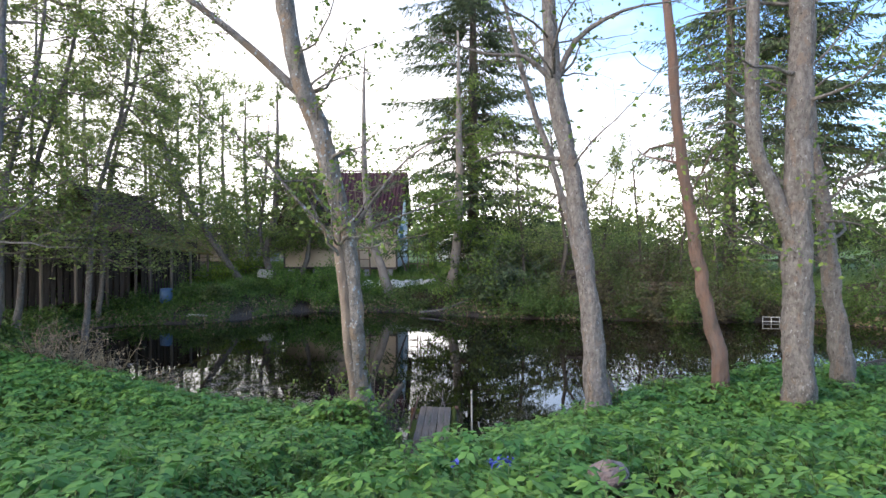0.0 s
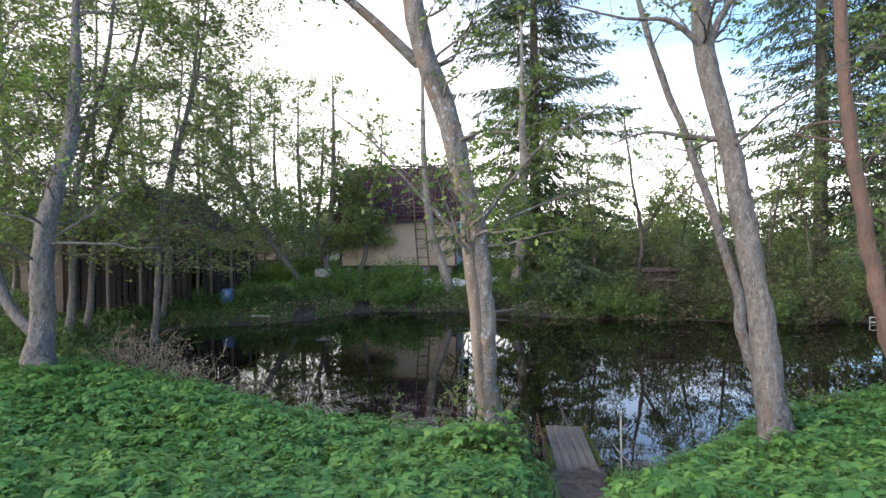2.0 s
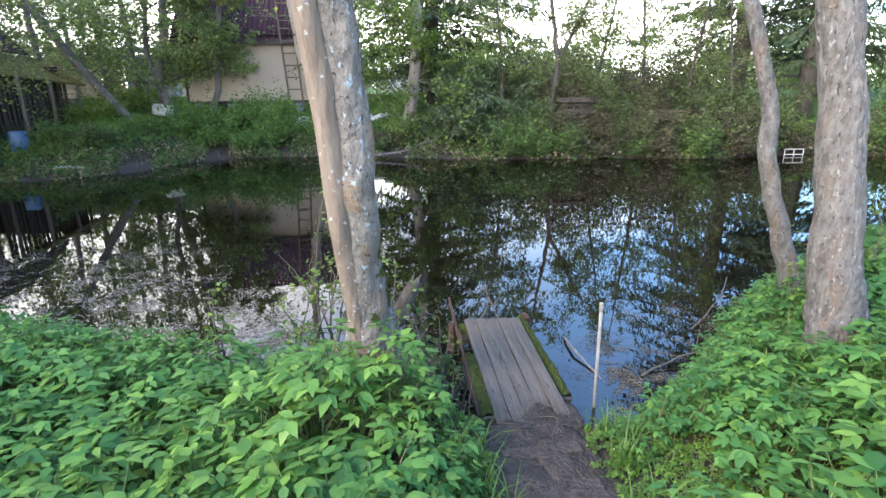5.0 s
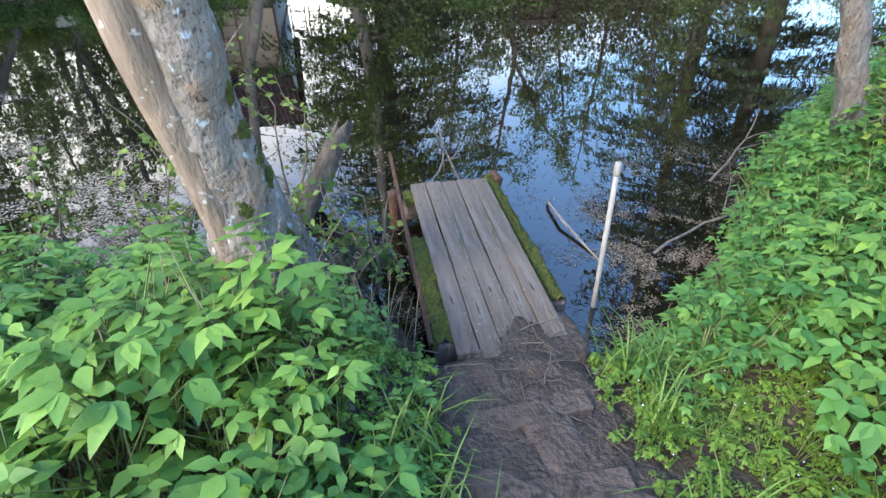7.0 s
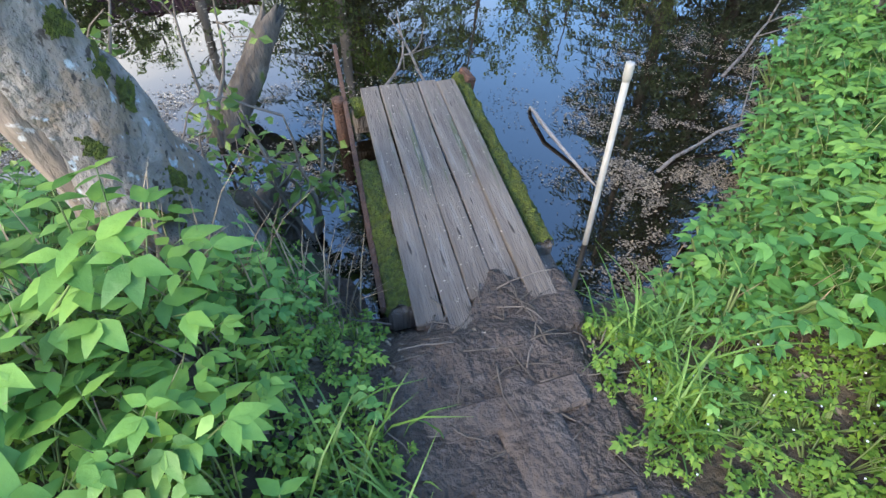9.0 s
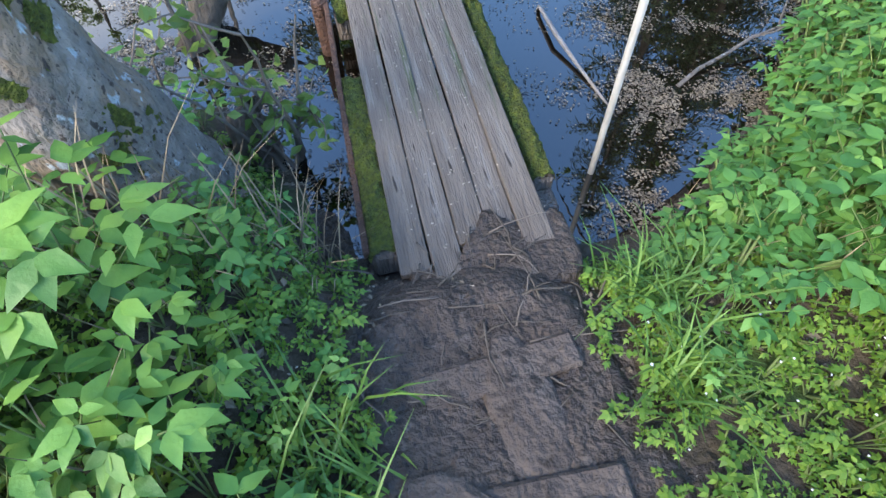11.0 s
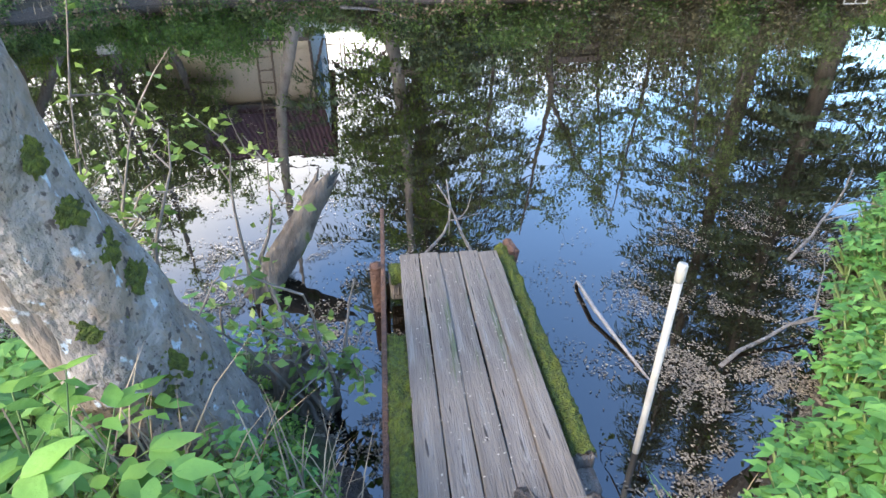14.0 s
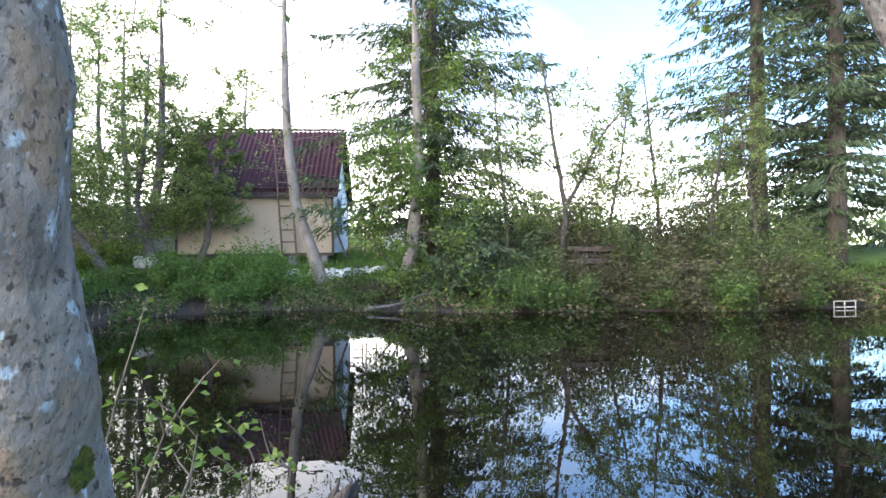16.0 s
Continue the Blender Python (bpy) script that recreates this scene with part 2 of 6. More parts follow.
def water_mat():
    m = bpy.data.materials.new("pond_water")
    m.use_nodes = True
    nd, ln = m.node_tree.nodes, m.node_tree.links
    b = nd["Principled BSDF"]
    b.inputs["Base Color"].default_value = (0.004, 0.0032, 0.002, 1)
    b.inputs["Roughness"].default_value = 0.0
    b.inputs["IOR"].default_value = 1.85
    tc = nd.new("ShaderNodeTexCoord")
    n1 = nd.new("ShaderNodeTexNoise")
    n1.inputs["Scale"].default_value, n1.inputs["Detail"].default_value = 2.6, 3.0
    ln.new(tc.outputs["Object"], n1.inputs["Vector"])
    bp = nd.new("ShaderNodeBump")
    bp.inputs["Strength"].default_value, bp.inputs["Distance"].default_value = 0.05, 0.02
    ln.new(n1.outputs["Fac"], bp.inputs["Height"])
    ln.new(bp.outputs[0], b.inputs["Normal"])
    return m


M_glass, M_water = glass_mat(), water_mat()

# ---- building helpers ----


def mesh_np(name, verts, faces, materials, midx=None, smooth=True):
    """A mesh from arrays: verts (n,3), faces (m,k)."""
    verts = np.asarray(verts, dtype=np.float32)
    faces = np.asarray(faces, dtype=np.int32)
    me = bpy.data.meshes.new(name)
    k = faces.shape[1]
    me.vertices.add(len(verts))
    me.vertices.foreach_set("co", verts.ravel())
    me.loops.add(faces.size)
    me.loops.foreach_set("vertex_index", faces.ravel())
    me.polygons.add(len(faces))
    me.polygons.foreach_set("loop_start", np.arange(0, faces.size, k, dtype=np.int32))
    me.polygons.foreach_set("loop_total", np.full(len(faces), k, dtype=np.int32))
    me.polygons.foreach_set("use_smooth", np.full(len(faces), smooth, dtype=bool))
    for m in (materials if isinstance(materials, (list, tuple)) else [materials]):
        me.materials.append(m)
    if midx is not None:
        me.polygons.foreach_set("material_index", np.asarray(midx, dtype=np.int32))
    me.update(calc_edges=True)
    me.validate()
    return me


def thing(name, at, label, category, group="", kind="", rz=0.0):
    """An Empty at the base of a thing made of parts."""
    ob = new(name)
    ob.empty_display_size = 0.1
    ob.matrix_basis = pose(*at, 0, 0, rz)
    return tagged(ob, label, category, group, kind)


def put(name, me, parent=None, label="", kind=""):
    ob = new(name, me)
    if parent:
        ob.parent = parent
    return tagged(ob, label, kind=kind)


def part(name, bm, material, parent, label="", smooth=False):
    me = bpy.data.meshes.new(name)
    bm.to_mesh(me)
    bm.free()
    me.materials.append(material)
    if smooth:
        me.polygons.foreach_set("use_smooth", np.full(len(me.polygons), True))
    return put(name, me, parent, label)


def box(bm, c, s, rot=None, bevel=0.0):
    """A box of size s round c, turned by rot (a matrix), with bevelled edges."""
    m = Matrix.Translation(c) @ (rot.to_4x4() if rot else Matrix.Identity(4)) @ Matrix.Diagonal((*s, 1))
    r = bmesh.ops.create_cube(bm, size=1.0, matrix=m)
    if bevel:
        vs = set(r["verts"])
        es = [e for e in bm.edges if e.verts[0] in vs and e.verts[1] in vs]
        bmesh.ops.bevel(bm, geom=es, offset=bevel, segments=1, affect="EDGES")
    return bm


def beam(bm, a, b, w, h):
    """A squared bar from a to b."""
    a, b = Vector(a), Vector(b)
    d = b - a
    q = d.to_track_quat("Y", "Z").to_matrix()
    return box(bm, (a + b) / 2, (w, d.length, h), q, min(w, h) * 0.12)


def tube(pts, radii, sides=7, wobble=0.0, rng=None, close=True):
    """Verts and quads of a tube along points."""
    pts = np.asarray(pts, float)
    n = len(pts)
    d = np.gradient(pts, axis=0)
    d /= np.linalg.norm(d, axis=1)[:, None] + 1e-9
    ref = np.array([0.13, 0.97, 0.21])
    u = np.cross(d, ref)
    u /= np.linalg.norm(u, axis=1)[:, None] + 1e-9
    v = np.cross(d, u)
    a = np.linspace(0, 2 * np.pi, sides, endpoint=False)
    r = np.asarray(radii, float)[:, None] * np.ones((n, sides))
    if wobble and rng is not None:
        r *= 1 + rng.normal(0, wobble, (n, sides))
    vs = pts[:, None, :] + r[..., None] * (np.cos(a)[None, :, None] * u[:, None, :] + np.sin(a)[None, :, None] * v[:, None, :])
    i = np.arange(n - 1)[:, None] * sides
    j = np.arange(sides)[None, :]
    k = (j + 1) % sides
    f = np.stack([i + j, i + k, i + sides + k, i + sides + j], -1).reshape(-1, 4)
    vs = vs.reshape(-1, 3)
    if close:
        m = len(vs)
        vs = np.vstack([vs, pts[0], pts[-1]])
        jj = np.arange(sides)
        kk = (jj + 1) % sides
        f = np.vstack([f, np.stack([kk, jj, np.full(sides, m), np.full(sides, m)], -1),
                       np.stack([(n - 1) * sides + jj, (n - 1) * sides + kk, np.full(sides, m + 1), np.full(sides, m + 1)], -1)])
    return vs, f


class Heap:
    """Collects vertices and quads (a quad with a repeated corner is a triangle)."""

    def __init__(self):
        self.v, self.f, self.n = [], [], 0

    def add(self, v, f):
        self.v.append(v)
        self.f.append(f + self.n)
        self.n += len(v)

    def mesh(self, name, material, smooth=True):
        v, f = np.vstack(self.v), np.vstack(self.f)
        quad = f[:, 2] != f[:, 3]
        if quad.all():
            return mesh_np(name, v, f, material, smooth=smooth)
        a, b = f[quad], f[~quad][:, :3]
        tri = np.vstack([a[:, [0, 1, 2]], a[:, [0, 2, 3]], b])
        return mesh_np(name, v, tri, material, smooth=smooth)


def spline(pts, n):
    """Points evenly along a smooth line through pts; columns beyond the third (radii) follow."""
    p = np.asarray(pts, float)
    t = np.linspace(0, len(p) - 1, n)
    i = np.clip(t.astype(int), 0, len(p) - 2)
    s = (t - i)[:, None]
    p0, p1, p2, p3 = p[np.maximum(i - 1, 0)], p[i], p[i + 1], p[np.minimum(i + 2, len(p) - 1)]
    return 0.5 * (2 * p1 + (p2 - p0) * s + (2 * p0 - 5 * p1 + 4 * p2 - p3) * s**2 + (3 * p1 - p0 - 3 * p2 + p3) * s**3)


def leaf_quads(c, size, rng, aspect=0.6, flat=0.5, hang=0.0):
    """Leaves as folded rhombs round the places c."""
    n = len(c)
    d = rng.normal(0, 1, (n, 3))
    d[:, 2] = d[:, 2] * (1 - flat) - hang
    d /= np.linalg.norm(d, axis=1)[:, None] + 1e-9
    w = np.cross(d, rng.normal(0, 1, (n, 3)) * (1 - flat) + np.array([0, 0, 1.0]) * flat)
    w /= np.linalg.norm(w, axis=1)[:, None] + 1e-9
    up = np.cross(w, d)
    s = (size * rng.uniform(0.6, 1.3, n))[:, None]
    mid = c + d * s * 0.5
    v = np.stack([c, mid + w * s * aspect * 0.5 + up * s * 0.10, c + d * s, mid - w * s * aspect * 0.5 + up * s * 0.10], 1).reshape(-1, 3)
    f = np.arange(4 * n).reshape(n, 4)
    return v, f


# ---- the lie of the land ----
SHORE = [(-0.2, 7.55), (-0.55, 7.55), (-0.78, 8.05), (-0.95, 8.5), (-1.3, 8.62), (-2.0, 8.6), (-3.2, 9.0), (-5.0, 10.0), (-6.8, 11.06), (-9.2, 12.6),
         (-10.9, 14.4), (-12.0, 17.1), (-12.2, 19.0), (-11.0, 19.8), (-9.4, 20.0), (-8.0, 21.0), (-7.2, 22.6), (-6.0, 23.4), (-4.3, 23.6),
         (-2.3, 23.5), (-0.16, 22.5), (2.5, 21.5), (5.0, 21.2), (7.6, 20.8), (9.4, 20.1), (11.3, 20.4), (13.6, 20.7), (15.8, 18.8), (16.2, 16.5),
         (14.2, 14.2), (10.7, 13.2), (7.5, 12.0), (5.0, 10.7), (3.2, 9.6), (2.3, 8.95), (1.6, 8.2), (1.05, 7.74), (0.7, 7.5), (0.35, 7.38), (0.16, 7.42)]


def shore_dist(x, y):
    """Distance from the waterline, positive on land."""
    p = np.array(SHORE)
    q = np.roll(p, -1, 0)
    best = np.full(x.shape, 1e9)
    inside = np.zeros(x.shape, bool)
    for (ax, ay), (bx, by) in zip(p, q):
        ex, ey = bx - ax, by - ay
        t = np.clip(((x - ax) * ex + (y - ay) * ey) / (ex * ex + ey * ey), 0, 1)
        best = np.minimum(best, np.hypot(x - ax - t * ex, y - ay - t * ey))
        cross = ((ay > y) != (by > y)) & (x < (bx - ax) * (y - ay) / (by - ay + 1e-12) + ax)
        inside ^= cross
    return np.where(inside, -best, best)


def smooth01(t):
    t = np.clip(t, 0, 1)
    return t * t * (3 - 2 * t)


def land(x, y):
    """Height of the ground."""
    x, y = np.asarray(x, float), np.asarray(y, float)
    d = shore_dist(x, y)
    near = np.interp(y, [-6, 0, 2, 3.3, 4.4, 5.2, 6.0, 6.6, 7.3, 12], [1.5, 1.48, 1.42, 1.12, 0.88, 0.68, 0.42, 0.30, 0.22, 0.22])
    left = smooth01((-x - 3.5) / 5.0)
    near = near + left * (0.35 - 0.15 * near) * smooth01(d / 2.5)
    right = smooth01((x - 0.6) / 2.5)
    near = near + right * np.interp(y, [2, 4.5, 7, 9], [0.0, 0.05, 0.10, 0.05]) * smooth01(d / 1.2)
    far = np.interp(d, [0, 0.25, 0.9, 1.5, 2.1, 2.8, 4.0, 5.4, 8.0, 60], [0.0, 0.08, 0.2, 0.45, 0.78, 1.0, 1.3, 1.62, 1.8, 2.0])
    far = far * (1 - 0.45 * smooth01((-x - 9.5) / 3.0) * (1 - smooth01((d - 8) / 4)))
    w = smooth01((y - (8.6 + 0.45 * np.abs(x))) / 3.0)
    h = near * smooth01(d / 0.35) * (1 - w) + far * w
    bumps = 0.05 * np.sin(1.7 * x + 0.6 * y) * np.sin(1.3 * y - 0.4 * x) + 0.02 * np.sin(5.1 * x + 1) * np.sin(4.3 * y)
    path = np.exp(-((x + 0.30) / 0.45) ** 2) * smooth01((y - 4.8) / 1.5)
    h = h + bumps * smooth01(d / 1.0) * (1 - path) 
    h = h + 0.46 * np.exp(-((x + 1.25) / 0.5) ** 2 - ((y - 7.2) / 0.42) ** 2)
    h = h + 0.09 * np.exp(-((x + 0.15) / 0.38) ** 2 - ((y - 7.33) / 0.24) ** 2)
    return np.where(d > 0, h, -0.5 * smooth01(-d / 1.2))


def land1(x, y):
    return float(land(np.array([x]), np.array([y]))[0])


def axis(lo, hi, centre, fine, grow):
    """Coordinates that are close together round the centre and wider apart far off."""
    out, s, c = [centre], fine, centre
    while c < hi:
        c += s
        if c > centre + 7:
            s *= grow
        out.append(c)
    s, c = fine, centre
    while c > lo:
        c -= s
        if c < centre - 7:
            s *= grow
        out.append(c)
    return np.array(sorted(out))


gx, gy = axis(-900, 900, 0, 0.14, 1.07), axis(-900, 900, 6.5, 0.14, 1.05)
X, Y = np.meshgrid(gx, gy)
Z = land(X, Y)
rr = np.random.default_rng(3)
D = shore_dist(X, Y)
Z = Z + rr.normal(0, 0.012, Z.shape) * (D > 0.1)
nx, ny = len(gx), len(gy)
idx = np.arange(nx * ny).reshape(ny, nx)
quads = np.stack([idx[:-1, :-1], idx[:-1, 1:], idx[1:, 1:], idx[1:, :-1]], -1).reshape(-1, 4)
cxy = np.stack([X, Y, Z], -1).reshape(-1, 3)
fc = cxy[quads].mean(1)
mud = (np.abs(fc[:, 0] + 0.25) < 0.42 + 0.1 * np.sin(9 * fc[:, 1])) & (fc[:, 1] > 5.2) & (fc[:, 1] < 8.2)
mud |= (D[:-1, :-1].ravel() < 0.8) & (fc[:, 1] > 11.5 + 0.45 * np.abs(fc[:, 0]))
lawn = (D[:-1, :-1].ravel() > 1.9) & (fc[:, 1] > 22.5) & (fc[:, 0] > -13.2 + 0.5 * np.sin(fc[:, 1]))
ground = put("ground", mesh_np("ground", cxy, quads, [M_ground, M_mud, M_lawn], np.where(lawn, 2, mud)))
tagged(ground, "dark earth banks with leaf litter and a muddy path", "ground", kind="structure")

water = put("water", mesh_np("water", [(-17, 5, 0), (18, 5, 0), (18, 27, 0), (-17, 27, 0)], [[0, 1, 2, 3]], M_water, smooth=False))
tagged(water, "still dark pond water reflecting trees and sky", "water", kind="structure")

# ---- trees and shrubs ----


def limb_line(p, d, length, n, rng, curl=0.25, lift=0.0):
    """A wandering line from p along d."""
    d = np.array(d, float)
    d /= np.linalg.norm(d)
    pts = [np.array(p, float)]
    for _ in range(n):
        d = d + rng.normal(0, curl, 3) + np.array([0, 0, lift])
        d /= np.linalg.norm(d)
        pts.append(pts[-1] + d * length / n)
    return np.array(pts)


def tree(name, label, trunk, bark, leafmat, seed, limbs=20, span=(0.3, 1.0), reach=2.5, rise=0.3, twigs=5, leaves=9, leaf=0.07,
         stems=(), set_limbs=(), limb_r=0.03, group="", lift=0.03, hang=0.1, scatter=0.16, sides=9, category="tree", low=0.0, single=False, flat=0.35):
    """A tree: trunk through world points with radii, further stems, limbs, twigs and single leaves."""
    rng = np.random.default_rng(seed)
    base = np.array(trunk[0][:3], float)
    root = thing(name, base, label, category, group)
    t = spline(trunk, 26)
    t[:, :3] -= base
    h = Heap()
    tt = t.copy()
    tt[:, :2] += rng.normal(0, 0.012, (len(t), 2)) * (np.arange(len(t)) > 1)[:, None]
    if single:
        fine = spline(tt, 150)
        v, f = tube(fine[:, :3], np.maximum(fine[:, 3], 0.008), 36)
        axis_ = np.vstack([np.repeat(fine[:, :3], 36, 0), fine[:1, :3], fine[-1:, :3]])
        away = v - axis_
        rad = np.linalg.norm(away, axis=1)[:, None] + 1e-6
        rough = np.array([0.20 * noise.noise(Vector((p[0] * 7, p[1] * 7, p[2] * 1.6 + seed))) + 0.10 * noise.noise(Vector((p[0] * 26, p[1] * 26, p[2] * 6))) + 0.05 * noise.noise(Vector((p[0] * 60, p[1] * 60, p[2] * 25))) for p in v])
        flare = np.array([0.35 * max(0.0, 0.75 - p[2]) * noise.noise(Vector((p[0] * 5, p[1] * 5, seed * 1.7))) for p in v])
        h.add(v + away / rad * (np.minimum(rad, 0.2) * (rough + 1.6 * flare)[:, None]), f)
    else:
        h.add(*tube(tt[:, :3], np.maximum(tt[:, 3], 0.008), sides + 3, 0.045, rng))
    put("trunk", h.mesh("trunk", bark), root)
    for s in stems:
        q = spline(s, 18)
        q[:, :3] -= base
        v, f = tube(q[:, :3], np.maximum(q[:, 3], 0.008), sides, 0.04, rng)
        g = Heap()
        g.add(v, f)
        put("stem", g.mesh("stem", bark if len(s[0]) < 5 else M_bark_warm), root)
    lines = []
    for s in set_limbs:
        q = spline(s, 10)
        q[:, :3] -= base
        lines.append((q[:, :3], q[:, 3]))
    allax = [t] + [spline(s, 18)[:, :4] - np.array([*base, 0]) for s in stems]
    for i in range(limbs):
        ax = allax[i % len(allax)] if rng.random() < 0.5 else t
        u = rng.uniform(*span)
        k = min(int(u * (len(ax) - 1)), len(ax) - 2)
        a = rng.uniform(0, 2 * np.pi)
        ln = reach * rng.uniform(0.5, 1.15) * (1.15 - 0.6 * u)
        d = (math.cos(a), math.sin(a), rise + rng.normal(0, 0.25))
        q = limb_line(ax[k, :3], d, ln, 7, rng, 0.22, lift)
        if (q[:, 2] + base[2]).min() < low:
            continue
        r0 = min(limb_r * rng.uniform(0.6, 1.2), ax[k, 3] * 0.7)
        lines.append((q, np.linspace(r0, 0.004, 8)))
    h, places = Heap(), []
    for q, r in lines:
        if single:
            g = Heap()
            g.add(*tube(q, r, 6, close=False))
            put("limb", g.mesh("limb", bark), root)
        else:
            h.add(*tube(q, r, 5, close=False))
        n = len(q)
        length = np.linalg.norm(np.diff(q, axis=0), axis=1).sum()
        for _ in range(max(2, int(twigs * length / 2.0))):
            k = rng.integers(max(1, n // 4), n)
            d = q[k] - q[k - 1] + rng.normal(0, 0.6, 3) * np.linalg.norm(q[k] - q[k - 1])
            w = limb_line(q[k], d, length * rng.uniform(0.22, 0.5), 4, rng, 0.3, lift)
            if (w[:, 2] + base[2]).min() < low:
                continue
            h.add(*tube(w, np.linspace(0.007, 0.002, 5), 3, close=False))
            m = max(2, int(leaves * rng.uniform(0.5, 1.5)))
            s = rng.uniform(0.15, 1.0, m) * 3.99
            i = s.astype(int)
            places.append(w[i] + (w[i + 1] - w[i]) * (s - i)[:, None] + rng.normal(0, scatter, (m, 3)) * length * 0.28)
    put("branchwork", h.mesh("branchwork", M_twig), root, kind="stuff")
    if places and leaves:
        spots = np.vstack(places)
        spots = spots[spots[:, 2] + base[2] > low + 0.05]
        v, f = leaf_quads(spots, leaf, rng, 0.7, flat, hang)
        put("crown", mesh_np("crown", v, f, leafmat, smooth=False), root, kind="stuff")
    return root


def spruce(at, height, radius, seed, label, low=0.12, tiers=36, trunk_r=0.22, lean=0.0, droop=0.35, dens=1.0):
    """A spruce: straight trunk, whorls of drooping boughs hung with needle sprays."""
    rng = np.random.default_rng(seed)
    root = thing("spruce", at, label, "tree", "spruces")
    h = Heap()
    zz = np.linspace(-0.3, height, 14)
    h.add(*tube(np.stack([lean * zz, 0 * zz, zz], -1), trunk_r * (1.05 - zz / height), 10, 0.05, rng))
    put("trunk", h.mesh("trunk", M_bark_dark), root)
    b, c, dd = Heap(), [], []
    for k in range(tiers):
        u = low + (1 - low) * (k + rng.uniform(-0.3, 0.3)) / tiers
        z = height * u
        for j in range(6):
            if rng.random() < 0.2:
                continue
            a = rng.uniform(0, 2 * np.pi)
            ln = radius * (1 - u) ** 0.75 * rng.uniform(0.3, 1.2) + 0.25
            s = np.linspace(0, 1, 7)
            zz0 = z + rng.normal(0, 0.25)
            zc = zz0 + ln * (0.18 * s - droop * rng.uniform(0.5, 1.6) * s**1.6 + 0.10 * s**4)
            line = np.stack([lean * z + np.cos(a) * ln * s, np.sin(a) * ln * s, zc], -1)
            b.add(*tube(line, np.linspace(0.03, 0.006, 7), 4, close=False))
            m = int((14 + 34 * ln) * dens)
            t = rng.uniform(0.12, 1, m) * 5.99
            i = t.astype(int)
            p = line[i] + (line[i + 1] - line[i]) * (t - i)[:, None]
            side = rng.normal(0, 0.16 * ln * 0.5 + 0.05, m)
            p[:, 0] += -np.sin(a) * side
            p[:, 1] += np.cos(a) * side
            p[:, 2] -= np.abs(side) * 0.35 + rng.uniform(0, 0.05, m)
            c.append(p)
            dr = np.stack([np.cos(a) - np.sin(a) * np.sign(side) * 0.8, np.sin(a) + np.cos(a) * np.sign(side) * 0.8, rng.uniform(-1.9, -0.3, m)], -1)
            dd.append(dr + rng.normal(0, 0.35, (m, 3)))
    put("boughwork", b.mesh("boughwork", M_bark_dark), root, kind="stuff")
    c, d = np.vstack(c), np.vstack(dd)
    d /= np.linalg.norm(d, axis=1)[:, None]
    w = np.cross(d, rng.normal(0, 1, d.shape))
    w /= np.linalg.norm(w, axis=1)[:, None]
    s = rng.uniform(0.12, 0.38, len(c))[:, None]
    v = np.stack([c, c + d * s * 0.45 + w * s * 0.10, c + d * s, c + d * s * 0.45 - w * s * 0.10], 1).reshape(-1, 3)
    put("needles", mesh_np("needles", v, np.arange(len(v)).reshape(-1, 4), M_needle, smooth=False), root, kind="stuff")
    return root


def shrub(at, r, h, seed, leafmat, label, stems=9, leaves=260, leaf=0.07, name="shrub", group="bank shrubs", bark=None, spread=0.5, cloud=1.0):
    """A bush of several stems with leaves about their upper parts."""
    rng = np.random.default_rng(seed)
    at = (at[0], at[1], land1(at[0], at[1]) - 0.03 if len(at) < 3 else at[2])
    root = thing(name, at, label, "shrub", group)
    heap, places = Heap(), []
    for _ in range(stems):
        a = rng.uniform(0, 2 * np.pi)
        ln = h * rng.uniform(0.6, 1.1)
        q = limb_line((rng.normal(0, r * 0.15), rng.normal(0, r * 0.15), 0), (math.cos(a) * spread * r / h * 1.5, math.sin(a) * spread * r / h * 1.5, 1), ln, 6, rng, 0.18)
        heap.add(*tube(q, np.linspace(0.008 + 0.006 * h, 0.003, 7), 4, close=False))
        for _ in range(4):
            k = rng.integers(2, 7)
            w = limb_line(q[k], rng.normal(0, 1, 3) + np.array([0, 0, 0.5]), ln * 0.35, 3, rng, 0.3)
            heap.add(*tube(w, np.linspace(0.006, 0.002, 4), 3, close=False))
            m = max(1, leaves // (stems * 4))
            s = rng.uniform(0, 1, m) * 2.99
            i = s.astype(int)
            places.append(w[i] + (w[i + 1] - w[i]) * (s - i)[:, None] + rng.normal(0, 0.07 * cloud * (0.4 + h * 0.5), (m, 3)))
    put("branchwork", heap.mesh("branchwork", bark or M_twig), root, kind="stuff")
    p = np.vstack(places)
    p[:, 2] = np.abs(p[:, 2])
    v, f = leaf_quads(p, leaf, rng, 0.65, 0.4, 0.05)
    put("foliage", mesh_np("foliage", v, f, leafmat, smooth=False), root, kind="stuff")
    return root


